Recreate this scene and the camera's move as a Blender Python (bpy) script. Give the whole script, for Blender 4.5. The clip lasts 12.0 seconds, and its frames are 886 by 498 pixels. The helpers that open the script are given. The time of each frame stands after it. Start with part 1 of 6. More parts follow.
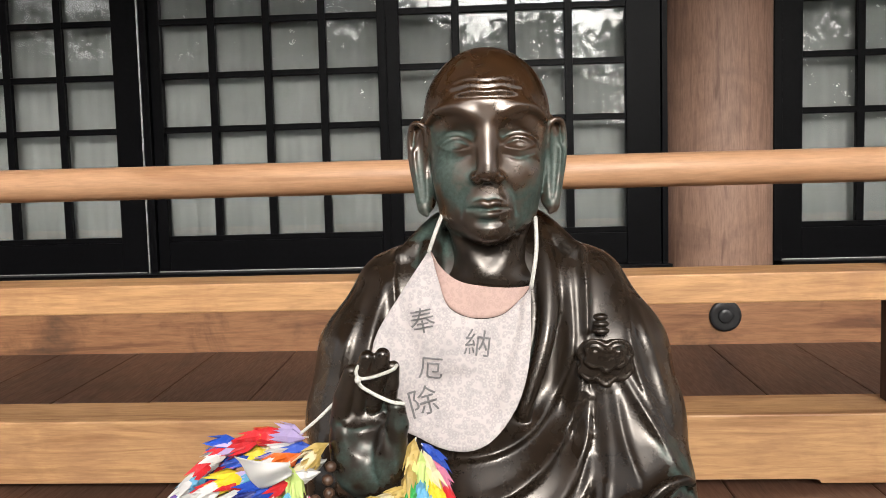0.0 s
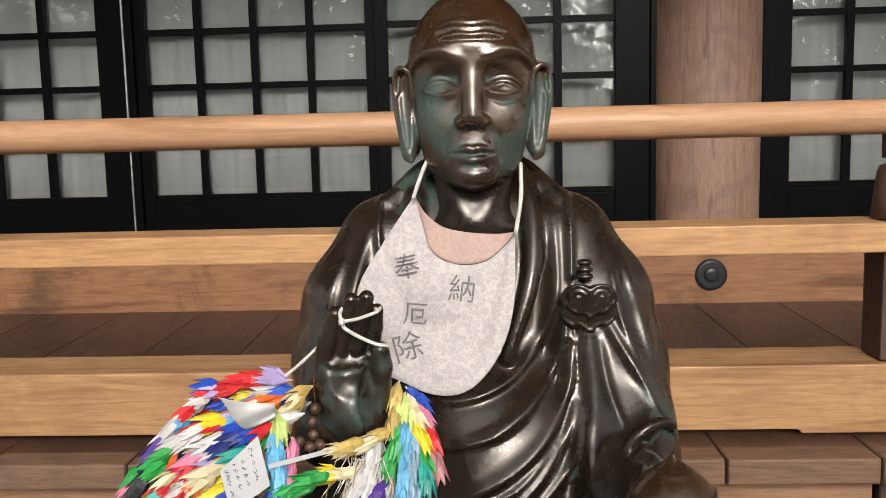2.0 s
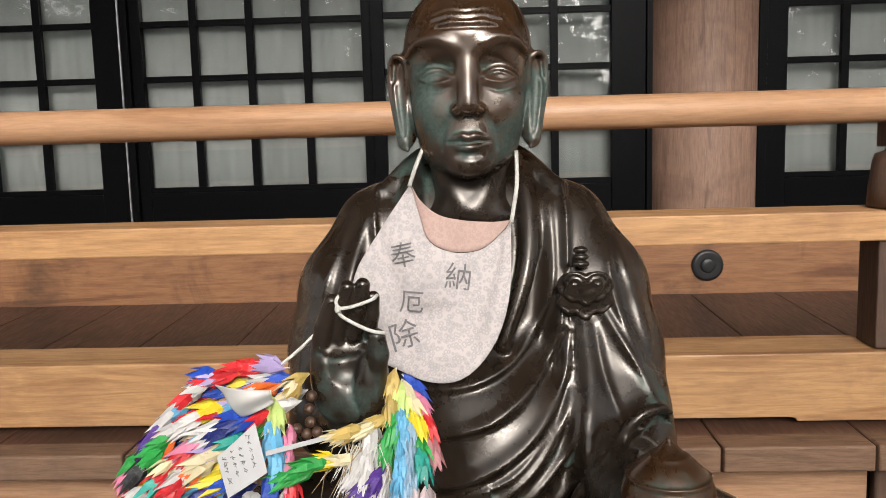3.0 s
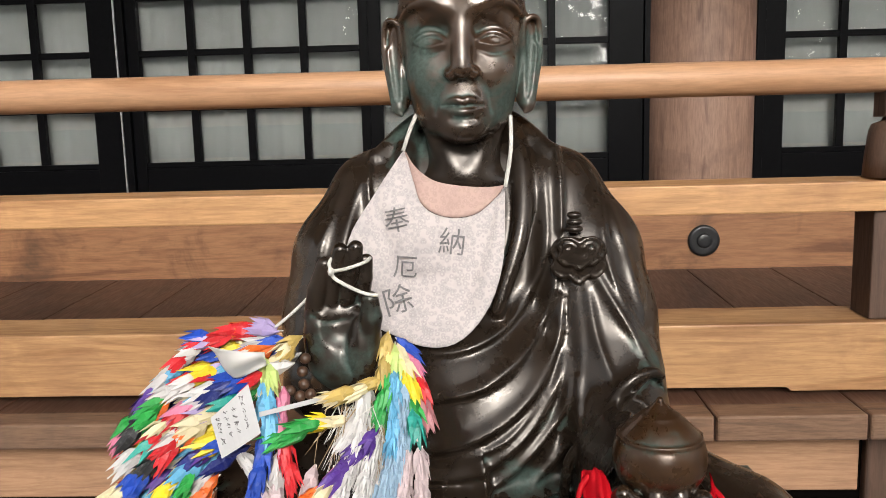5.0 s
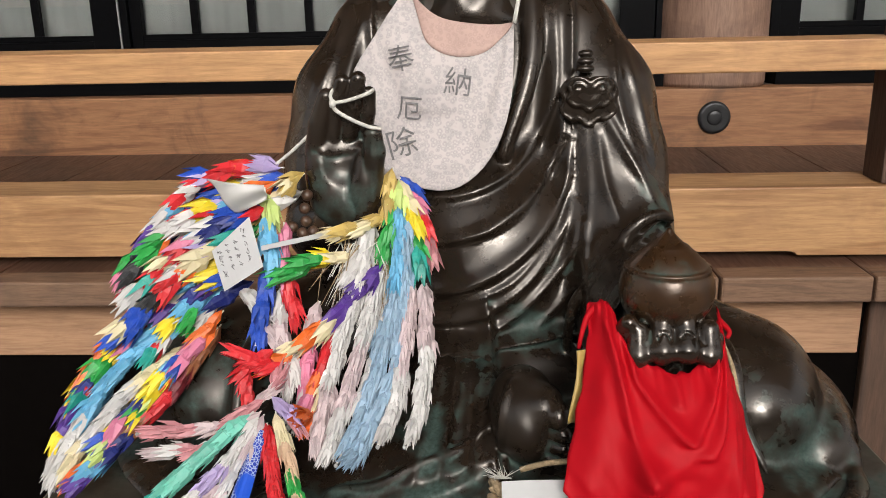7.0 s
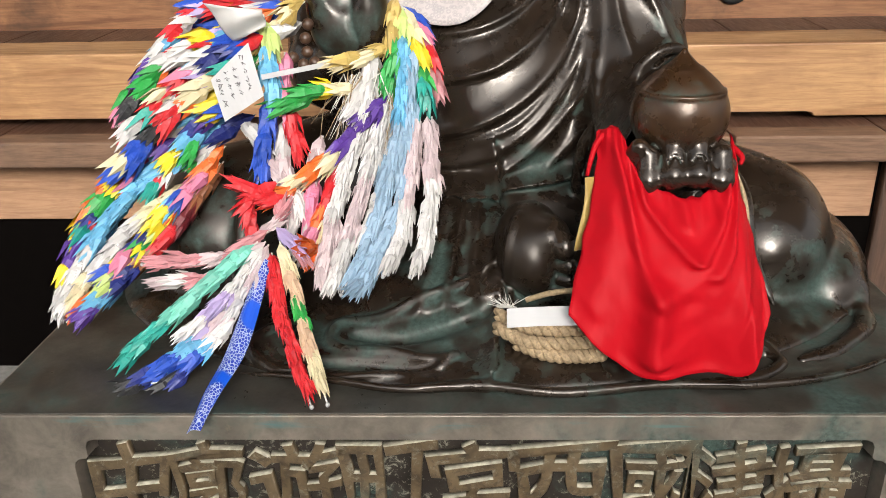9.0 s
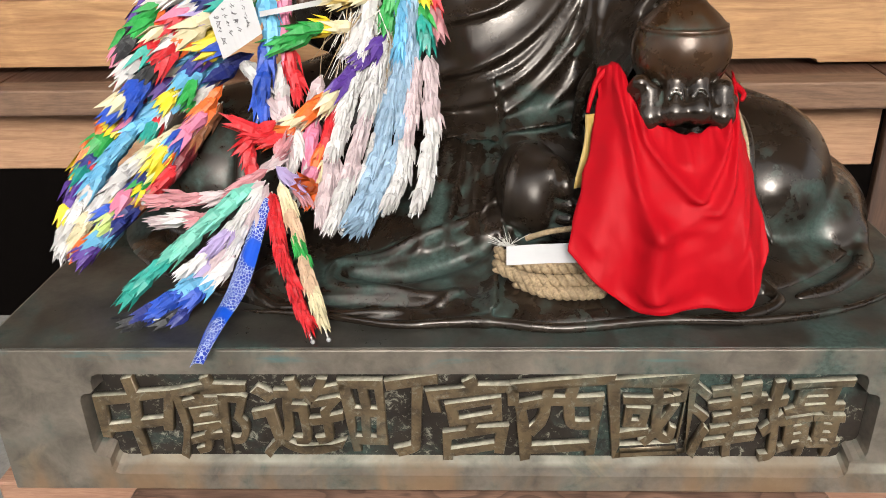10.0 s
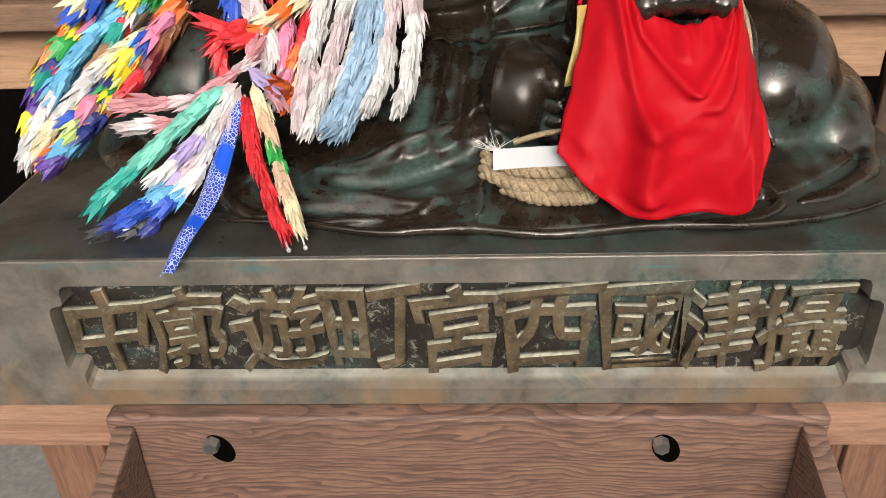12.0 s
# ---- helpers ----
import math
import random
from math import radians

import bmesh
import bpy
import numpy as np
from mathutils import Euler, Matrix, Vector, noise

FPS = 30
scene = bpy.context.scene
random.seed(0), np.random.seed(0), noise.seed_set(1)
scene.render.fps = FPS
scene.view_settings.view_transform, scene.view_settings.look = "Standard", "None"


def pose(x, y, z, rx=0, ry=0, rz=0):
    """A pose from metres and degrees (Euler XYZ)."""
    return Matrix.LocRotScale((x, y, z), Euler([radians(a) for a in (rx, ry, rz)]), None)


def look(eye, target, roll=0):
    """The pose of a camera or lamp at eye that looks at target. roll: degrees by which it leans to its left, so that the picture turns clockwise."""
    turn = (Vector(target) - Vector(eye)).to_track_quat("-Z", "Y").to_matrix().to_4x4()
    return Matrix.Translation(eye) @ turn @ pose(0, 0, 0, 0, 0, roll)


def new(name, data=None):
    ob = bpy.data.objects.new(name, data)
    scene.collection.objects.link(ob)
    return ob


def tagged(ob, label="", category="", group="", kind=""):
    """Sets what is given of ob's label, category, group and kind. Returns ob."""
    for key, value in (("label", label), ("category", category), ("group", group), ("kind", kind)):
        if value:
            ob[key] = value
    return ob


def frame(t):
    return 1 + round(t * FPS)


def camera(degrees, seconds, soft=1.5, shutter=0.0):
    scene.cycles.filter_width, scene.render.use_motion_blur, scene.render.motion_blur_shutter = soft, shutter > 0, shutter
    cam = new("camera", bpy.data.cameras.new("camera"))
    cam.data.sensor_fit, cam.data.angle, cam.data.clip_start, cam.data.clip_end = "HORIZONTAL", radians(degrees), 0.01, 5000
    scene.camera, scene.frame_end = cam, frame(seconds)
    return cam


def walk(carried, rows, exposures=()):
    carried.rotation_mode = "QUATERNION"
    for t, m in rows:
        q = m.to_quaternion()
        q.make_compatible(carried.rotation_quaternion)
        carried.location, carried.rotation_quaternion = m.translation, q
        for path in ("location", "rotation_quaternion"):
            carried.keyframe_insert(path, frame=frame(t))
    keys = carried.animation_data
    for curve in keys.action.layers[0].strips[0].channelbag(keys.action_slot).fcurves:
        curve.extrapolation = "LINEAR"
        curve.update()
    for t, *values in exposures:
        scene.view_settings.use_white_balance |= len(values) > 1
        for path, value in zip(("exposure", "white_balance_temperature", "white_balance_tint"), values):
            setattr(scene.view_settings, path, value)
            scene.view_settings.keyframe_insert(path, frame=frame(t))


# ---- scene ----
cam = camera(57.6, 12.0, soft=0.6)
LEVEL = Matrix.Translation((0, 0, 0.6)) @ pose(0, 0, 0, -2.0, 0, 0) @ pose(0, 0, 0, 0, -0.3, 0) @ Matrix.Translation((0, 0, -0.6))
PATH = [
    (0, (0.0, -0.809, 1.367), (-0.109, 1.186, 1.29), -1.7),
    (0.5, (0.003, -0.807, 1.359), (-0.108, 1.188, 1.265), -1.6),
    (1, (0.003, -0.806, 1.347), (-0.104, 1.188, 1.231), -1.5),
    (1.5, (0.003, -0.805, 1.338), (-0.094, 1.187, 1.195), -1.5),
    (2, (0.007, -0.808, 1.331), (-0.078, 1.184, 1.173), -1.6),
    (2.5, (0.008, -0.809, 1.325), (-0.072, 1.182, 1.156), -1.7),
    (4.5, (0.014, -0.817, 1.309), (-0.066, 1.173, 1.12), -1.9),
    (5, (0.015, -0.812, 1.295), (-0.06, 1.175, 1.075), -1.7),
    (5.5, (0.014, -0.809, 1.28), (-0.059, 1.172, 1.016), -1.4),
    (6, (0.014, -0.807, 1.257), (-0.06, 1.167, 0.941), -1.0),
    (6.5, (0.013, -0.803, 1.228), (-0.068, 1.157, 0.84), -1.2),
    (7, (0.01, -0.797, 1.203), (-0.079, 1.145, 0.735), -1.4),
    (7.5, (0.011, -0.796, 1.179), (-0.085, 1.128, 0.641), -1.3),
    (9.5, (0.013, -0.81, 1.093), (-0.105, 1.04, 0.342), -1.7),
    (10, (0.015, -0.816, 1.083), (-0.104, 1.016, 0.289), -1.7),
    (10.5, (0.024, -0.813, 1.07), (-0.096, 1.005, 0.245), -1.9),
    (11, (0.03, -0.803, 1.053), (-0.088, 0.996, 0.187), -2.2),
    (11.5, (0.031, -0.793, 1.039), (-0.09, 0.985, 0.131), -2.3),
    (12, (0.033, -0.785, 1.029), (-0.09, 0.977, 0.091), -2.3),
]
walk(cam, [(t, LEVEL @ look(eye, target, roll)) for t, eye, target, roll in PATH],
     [(0, 0.92), (2.5, 0.76), (4.5, 0.86), (5.5, 0.78), (6.0, 0.66), (6.5, 0.54), (7.5, 0.80), (9.5, 1.05), (12, 1.06)])
# world, sun, exposure
SUN_DIR = (0.10, -0.90, 0.46)
world = bpy.data.worlds.new("sky")
scene.world = world
world.use_nodes = True
wn = world.node_tree.nodes
sky = wn.new("ShaderNodeTexSky")
sky.sky_type, sky.sun_disc = "NISHITA", False
sky.sun_elevation, sky.sun_rotation = radians(27), radians(173.6)
sky.air_density, sky.dust_density, sky.ozone_density = 1.0, 4.0, 1.0
soft_sky = wn.new("ShaderNodeHueSaturation")
soft_sky.inputs["Saturation"].default_value = 0.2
world.node_tree.links.new(sky.outputs[0], soft_sky.inputs["Color"])
world.node_tree.links.new(soft_sky.outputs[0], wn["Background"].inputs[0])
wn["Background"].inputs[1].default_value = 0.15
sun = new("sun", bpy.data.lights.new("sun", "SUN"))
sun.data.energy, sun.data.angle, sun.data.color = 1.15, radians(15), (1.0, 0.96, 0.90)
sun.matrix_world = look(Vector(SUN_DIR) * 20, (0, 0, 1))


# ---- materials ----
def shader(name):
    m = bpy.data.materials.new(name)
    m.use_nodes = True
    nt = m.node_tree
    return m, nt, nt.nodes["Principled BSDF"]


def node(nt, kind, **inputs):
    n = nt.nodes.new("ShaderNode" + kind)
    for key, value in inputs.items():
        n.inputs[key.replace("_", " ")].default_value = value
    return n


def coords(nt, scale=(1, 1, 1), world_space=False):
    """Object coordinates, scaled; world places where the piece itself is moved about."""
    m = node(nt, "Mapping", Scale=scale)
    if world_space:
        g = nt.nodes.new("ShaderNodeNewGeometry")
        nt.links.new(g.outputs["Position"], m.inputs[0])
    else:
        g = nt.nodes.new("ShaderNodeTexCoord")
        nt.links.new(g.outputs["Object"], m.inputs[0])
    return m.outputs[0]


def noise_of(nt, vec, scale, detail=4, rough=0.55, distortion=0.0):
    n = node(nt, "TexNoise", Scale=scale, Detail=detail, Roughness=rough, Distortion=distortion)
    nt.links.new(vec, n.inputs["Vector"])
    return n.outputs["Fac"]


def ramp(nt, fac, *stops):
    r = nt.nodes.new("ShaderNodeValToRGB")
    e = r.color_ramp.elements
    while len(e) < len(stops):
        e.new(0.5)
    for slot, (at, col) in zip(e, stops):
        slot.position = at
        slot.color = (*col, 1) if isinstance(col, tuple) else (col, col, col, 1)
    nt.links.new(fac, r.inputs[0])
    return r.outputs[0]


def mix(nt, fac, a, b, how="MIX"):
    m = nt.nodes.new("ShaderNodeMix")
    m.data_type, m.blend_type = "RGBA", how
    for slot, value in ((0, fac), (6, a), (7, b)):
        if isinstance(value, bpy.types.NodeSocket):
            nt.links.new(value, m.inputs[slot])
        elif slot == 0:
            m.inputs[0].default_value = value
        else:
            m.inputs[slot].default_value = (*value, 1)
    return m.outputs[2]


def bump(nt, bsdf, height, strength, distance=0.002):
    b = node(nt, "Bump", Strength=strength, Distance=distance)
    nt.links.new(height, b.inputs["Height"])
    nt.links.new(b.outputs[0], bsdf.inputs["Normal"])


def wood(name, light, dark, axis="x", rough=0.55, stain=0.5, grain=1.0, stain_col=(0.05, 0.03, 0.02), twist=1.2, cut=0.0):
    """Planed timber, its grain along one axis, with long streaks, fine pores and blotches; each piece a little different."""
    m, nt, b = shader(name)
    s = {"x": (1.2, 14, 14), "y": (14, 1.2, 14), "z": (14, 14, 1.2)}[axis]
    v = coords(nt, s, True)
    info = nt.nodes.new("ShaderNodeObjectInfo")
    off = nt.nodes.new("ShaderNodeVectorMath")
    off.operation = "ADD"
    far = nt.nodes.new("ShaderNodeMath")
    far.operation = "MULTIPLY"
    far.inputs[1].default_value = 37.0
    nt.links.new(info.outputs["Random"], far.inputs[0])
    nt.links.new(v, off.inputs[0])
    nt.links.new(far.outputs[0], off.inputs[1])
    v = off.outputs[0]
    rings = noise_of(nt, v, 1.6 * grain, 5, 0.6, twist)
    col = ramp(nt, rings, (0.3, dark), (0.52, light), (0.72, tuple(0.5 * (p + q) for p, q in zip(light, dark))))
    if cut:
        # wavy growth rings of a flat-sawn board
        w = node(nt, "TexWave", Scale=cut, Distortion=34.0, Detail=3.0, Detail_Scale=0.42, Detail_Roughness=0.45)
        w.wave_type, w.bands_direction, w.wave_profile = "BANDS", "Z", "SAW"
        nt.links.new(coords(nt, (2.6, 5, 9), True), w.inputs["Vector"])
        col = mix(nt, ramp(nt, w.outputs["Fac"], (0.35, 0.0), (0.92, 0.70), (1.0, 0.1)), col, tuple(0.50 * c for c in dark))
    fine = noise_of(nt, v, 12 * grain, 3, 0.7, 0.4)
    col = mix(nt, ramp(nt, fine, (0.35, 0.34), (0.6, 0.0)), col, tuple(0.6 * c for c in dark))
    vb = coords(nt, (1, 1, 1), True)
    blot = noise_of(nt, vb, 3.5, 5, 0.65, 0.6)
    col = mix(nt, ramp(nt, blot, (0.50, 0.0), (0.72, stain)), col, stain_col)
    lift = mix(nt, info.outputs["Random"], (0.88, 0.88, 0.88), (1.1, 1.08, 1.05))
    col = mix(nt, 1.0, col, lift, "MULTIPLY")
    nt.links.new(col, b.inputs["Base Color"])
    nt.links.new(ramp(nt, fine, (0.2, rough + 0.15), (0.8, rough - 0.1)), b.inputs["Roughness"])
    bump(nt, b, fine, 0.25, 0.0015)
    return m


def bronze(name, patina=0.5, base=(0.050, 0.034, 0.024), rough=0.24, gold=0.0, metal=0.35, ior=1.7, crust=False, face=False, grime=0.0):
    """Old bronze, rubbed brown on the heights, verdigris in patches and hollows."""
    m, nt, b = shader(name)
    v = coords(nt, (1, 1, 1), True)
    big = noise_of(nt, v, 5.0, 6, 0.6, 0.5)
    mid = noise_of(nt, v, 22, 6, 0.65, 0.3)
    fine = noise_of(nt, v, 160, 3, 0.6)
    brown = ramp(nt, mid, (0.3, tuple(0.45 * c for c in base)), (0.55, base), (0.8, tuple(min(1, 1.55 * c + gold) for c in base)))
    geo = nt.nodes.new("ShaderNodeNewGeometry")
    hollow = ramp(nt, geo.outputs["Pointiness"], (0.44, 1.0), (0.505, 0.0))
    both = nt.nodes.new("ShaderNodeMath")
    both.operation = "MULTIPLY_ADD"
    nt.links.new(hollow, both.inputs[0])
    both.inputs[1].default_value = 0.16
    nt.links.new(big, both.inputs[2])
    both2 = nt.nodes.new("ShaderNodeMath")
    both2.operation = "MULTIPLY_ADD"
    nt.links.new(mid, both2.inputs[0])
    both2.inputs[1].default_value = 0.45
    nt.links.new(both.outputs[0], both2.inputs[2])
    worn = both2.outputs[0]
    if face:
        # verdigris left on the cheeks, ears and round the eyes
        sep = nt.nodes.new("ShaderNodeSeparateXYZ")
        nt.links.new(v, sep.inputs[0])
        band = nt.nodes.new("ShaderNodeMapRange")
        band.inputs["From Min"].default_value, band.inputs["From Max"].default_value = 1.30, 1.38
        nt.links.new(sep.outputs["Z"], band.inputs["Value"])
        lid = nt.nodes.new("ShaderNodeMapRange")
        lid.inputs["From Min"].default_value, lid.inputs["From Max"].default_value = 1.525, 1.485
        nt.links.new(sep.outputs["Z"], lid.inputs["Value"])
        more = nt.nodes.new("ShaderNodeMath")
        more.operation = "MULTIPLY"
        nt.links.new(band.outputs[0], more.inputs[0])
        nt.links.new(lid.outputs[0], more.inputs[1])
        plus = nt.nodes.new("ShaderNodeMath")
        plus.operation = "MULTIPLY_ADD"
        nt.links.new(more.outputs[0], plus.inputs[0])
        plus.inputs[1].default_value = 0.165
        nt.links.new(worn, plus.inputs[2])
        # rubbed away where hands reach: nose, brows, lips and chin
        reach = nt.nodes.new("ShaderNodeMapRange")
        reach.inputs["From Min"].default_value, reach.inputs["From Max"].default_value = 0.508, 0.526
        nt.links.new(sep.outputs["Y"], reach.inputs["Value"])
        kept = nt.nodes.new("ShaderNodeMath")
        kept.operation = "MULTIPLY"
        nt.links.new(more.outputs[0], kept.inputs[0])
        nt.links.new(reach.outputs[0], kept.inputs[1])
        nt.links.new(kept.outputs[0], plus.inputs[0])
        # and on the low cloth where rain lies
        low = nt.nodes.new("ShaderNodeMapRange")
        low.inputs["From Min"].default_value, low.inputs["From Max"].default_value = 0.89, 0.70
        nt.links.new(sep.outputs["Z"], low.inputs["Value"])
        wet = nt.nodes.new("ShaderNodeMath")
        wet.operation = "MULTIPLY_ADD"
        nt.links.new(low.outputs[0], wet.inputs[0])
        wet.inputs[1].default_value = 0.055
        nt.links.new(plus.outputs[0], wet.inputs[2])
        worn = wet.outputs[0]
    if face:
        bare = nt.nodes.new("ShaderNodeMapRange")
        bare.inputs["From Min"].default_value, bare.inputs["From Max"].default_value = 1.30, 1.40
        nt.links.new(sep.outputs["Z"], bare.inputs["Value"])
        # the held jewel is rubbed brown as well
        hold = nt.nodes.new("ShaderNodeMapRange")
        hold.inputs["From Min"].default_value, hold.inputs["From Max"].default_value = 0.30, 0.27
        nt.links.new(sep.outputs["Y"], hold.inputs["Value"])
        over = nt.nodes.new("ShaderNodeMapRange")
        over.inputs["From Min"].default_value, over.inputs["From Max"].default_value = 0.87, 0.89
        nt.links.new(sep.outputs["Z"], over.inputs["Value"])
        gem = nt.nodes.new("ShaderNodeMath")
        gem.operation = "MULTIPLY"
        nt.links.new(hold.outputs[0], gem.inputs[0])
        nt.links.new(over.outputs[0], gem.inputs[1])
        rubbed = nt.nodes.new("ShaderNodeMath")
        rubbed.operation = "MAXIMUM"
        nt.links.new(gem.outputs[0], rubbed.inputs[0])
        nt.links.new(bare.outputs[0], rubbed.inputs[1])
        brown = mix(nt, rubbed.outputs[0], brown, ramp(nt, mid, (0.3, (0.030, 0.014, 0.006)), (0.7, (0.070, 0.033, 0.013))))
    mask = ramp(nt, worn, ((0.845 if face else 0.83) - 0.2 * patina, 0.0), ((0.955 if face else 0.97) - 0.2 * patina, 0.85))
    green = ramp(nt, fine, (0.3, (0.024, 0.042, 0.036)), (0.7, (0.070, 0.108, 0.094)))
    col = mix(nt, mask, brown, green)
    if grime:
        # pale lime and dark dirt caught in the casting
        speck = noise_of(nt, v, 75, 6, 0.75, 0.6)
        col = mix(nt, ramp(nt, speck, (0.55, 0.0), (0.66, grime)), col, (0.34, 0.33, 0.26))
        col = mix(nt, ramp(nt, noise_of(nt, v, 48, 6, 0.7, 0.8), (0.38, grime), (0.50, 0.0)), col, (0.018, 0.014, 0.013))
    if crust:
        sep = nt.nodes.new("ShaderNodeSeparateXYZ")
        nt.links.new(v, sep.inputs[0])
        band = ramp(nt, sep.outputs["Z"], (0.570, 0.0), (0.584, 1.0), (0.599, 1.0), (0.603, 0.25))
        spot = ramp(nt, noise_of(nt, coords(nt, (1.6, 4, 9), True), 4.5, 5, 0.6, 0.4), (0.56, 0.0), (0.68, 0.8))
        col = mix(nt, mix(nt, 1.0, band, spot, "MULTIPLY"), col, (0.07, 0.17, 0.17))
        col = mix(nt, ramp(nt, noise_of(nt, v, 7, 7, 0.7, 0.8), (0.60, 0.0), (0.72, 0.55)), col, (0.30, 0.24, 0.15))
        # uneven paler band on the lower slope of the sunk panel
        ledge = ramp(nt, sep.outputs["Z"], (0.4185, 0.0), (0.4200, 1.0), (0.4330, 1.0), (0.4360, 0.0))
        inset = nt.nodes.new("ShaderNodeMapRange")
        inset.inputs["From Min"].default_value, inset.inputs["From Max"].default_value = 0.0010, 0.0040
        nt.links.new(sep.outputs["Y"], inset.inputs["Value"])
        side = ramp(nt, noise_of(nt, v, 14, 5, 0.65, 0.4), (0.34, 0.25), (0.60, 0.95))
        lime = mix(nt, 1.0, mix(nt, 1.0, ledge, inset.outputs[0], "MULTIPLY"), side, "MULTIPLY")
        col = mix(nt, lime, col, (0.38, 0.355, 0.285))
        rub = nt.nodes.new("ShaderNodeMapRange")
        rub.inputs["From Min"].default_value, rub.inputs["From Max"].default_value = 0.455, 0.400
        nt.links.new(sep.outputs["Z"], rub.inputs["Value"])
        patch = ramp(nt, noise_of(nt, coords(nt, (5, 5, 1.5), True), 2.6, 5, 0.6, 0.6), (0.44, 0.0), (0.62, 0.75))
        col = mix(nt, mix(nt, 1.0, rub.outputs[0], patch, "MULTIPLY"), col, (0.27, 0.165, 0.085))
    nt.links.new(col, b.inputs["Base Color"])
    nt.links.new(ramp(nt, mask, (0.0, metal), (1.0, 0.0)), b.inputs["Metallic"])
    nt.links.new(ramp(nt, mask, (0.0, 0.5), (0.85, 0.14)), b.inputs["Specular IOR Level"])
    b.inputs["IOR"].default_value, b.inputs["Specular Tint"].default_value = ior, (1.0, 0.96, 0.91, 1)
    if face:
        # the head is kept polished
        shine = nt.nodes.new("ShaderNodeMapRange")
        shine.inputs["From Min"].default_value, shine.inputs["From Max"].default_value = 1.30, 1.36
        shine.inputs["To Min"].default_value, shine.inputs["To Max"].default_value = ior, ior + 0.50
        nt.links.new(sep.outputs["Z"], shine.inputs["Value"])
        nt.links.new(shine.outputs[0], b.inputs["IOR"])
    r = ramp(nt, noise_of(nt, v, 13, 6, 0.65, 0.5), (0.36, rough * 0.8), (0.66, rough + 0.20))
    r = mix(nt, mask, r, (rough + 0.36,) * 3)
    r = mix(nt, ramp(nt, fine, (0.35, 0.0), (0.8, 0.12)), r, (0.6, 0.6, 0.6))
    nt.links.new(r, b.inputs["Roughness"])
    relief = nt.nodes.new("ShaderNodeMath")
    relief.operation = "MULTIPLY_ADD"
    nt.links.new(noise_of(nt, v, 38, 5, 0.6, 0.3), relief.inputs[0])
    relief.inputs[1].default_value = 2.2
    nt.links.new(fine, relief.inputs[2])
    bump(nt, b, relief.outputs[0], 0.10, 0.0014)
    return m


def plain(name, col, rough=0.5, metal=0.0, vary=0.15, scale=30, relief=0.1):
    m, nt, b = shader(name)
    v = coords(nt, (1, 1, 1), True)
    n = noise_of(nt, v, scale, 5, 0.6)
    big = noise_of(nt, v, scale * 0.12, 4, 0.6)
    c = ramp(nt, n, (0.3, tuple(x * (1 - vary) for x in col)), (0.7, tuple(min(1, x * (1 + vary)) for x in col)))
    c = mix(nt, ramp(nt, big, (0.4, 0.0), (0.7, vary * 1.5)), c, tuple(x * 0.6 for x in col))
    nt.links.new(c, b.inputs["Base Color"])
    b.inputs["Roughness"].default_value, b.inputs["Metallic"].default_value = rough, metal
    if relief:
        bump(nt, b, n, relief, 0.002)
    return m


def paper(name, col):
    """Folding paper, thin enough that a little light comes through it."""
    m, nt, b = shader(name)
    info = nt.nodes.new("ShaderNodeObjectInfo")
    c = mix(nt, info.outputs["Random"], tuple(x * 0.8 for x in col), tuple(min(1, x * 1.12 + 0.01) for x in col))
    v = coords(nt, (1, 1, 1), True)
    c = mix(nt, ramp(nt, noise_of(nt, v, 140, 3), (0.5, 0.0), (0.75, 0.10)), c, (0.6, 0.58, 0.55))
    nt.links.new(c, b.inputs["Base Color"])
    b.inputs["Roughness"].default_value = 0.5
    return m


RAIL = wood("cedar_rail", (0.50, 0.285, 0.160), (0.36, 0.185, 0.095), "x", 0.42, 0.15, 0.8, (0.35, 0.16, 0.08))
BEAM = wood("cypress_beam", (0.49, 0.275, 0.125), (0.26, 0.118, 0.046), "x", 0.5, 0.6, 0.7, (0.22, 0.10, 0.05))
SILLW = wood("weathered_sill", (0.36, 0.170, 0.078), (0.17, 0.070, 0.032), "x", 0.5, 0.85, 0.6, (0.07, 0.035, 0.02))
DECK = wood("deck_board", (0.105, 0.052, 0.033), (0.06, 0.03, 0.02), "y", 0.38, 0.6, 0.8, (0.03, 0.018, 0.012))
OLDW = wood("grey_timber", (0.215, 0.120, 0.070), (0.080, 0.045, 0.028), "x", 0.7, 0.5, 1.3, (0.08, 0.055, 0.04))
FASCIA = wood("fascia_timber", (0.44, 0.250, 0.142), (0.27, 0.138, 0.072), "x", 0.65, 0.3, 0.8, (0.16, 0.09, 0.06))
COLUMN = wood("column_timber", (0.265, 0.160, 0.115), (0.145, 0.083, 0.058), "z", 0.62, 0.5, 1.2, (0.09, 0.05, 0.035))
POSTW = wood("brown_post", (0.095, 0.052, 0.033), (0.05, 0.027, 0.018), "z", 0.6, 0.4, 1.0)
LEGW = wood("stand_leg_timber", (0.26, 0.13, 0.08), (0.13, 0.06, 0.036), "z", 0.6, 0.3, 1.6)
STAND = wood("stand_timber", (0.45, 0.250, 0.160), (0.25, 0.120, 0.072), "x", 0.55, 0.3, 1.6, (0.2, 0.1, 0.06), 1.2)
BOXW = wood("old_box_timber", (0.25, 0.145, 0.100), (0.105, 0.056, 0.040), "x", 0.6, 0.45, 1.8, (0.060, 0.036, 0.028), 2.5, 4.6)
BLACK = plain("black_lacquer", (0.0025, 0.0025, 0.003), 0.35, 0.0, 0.3, 60, 0.05)
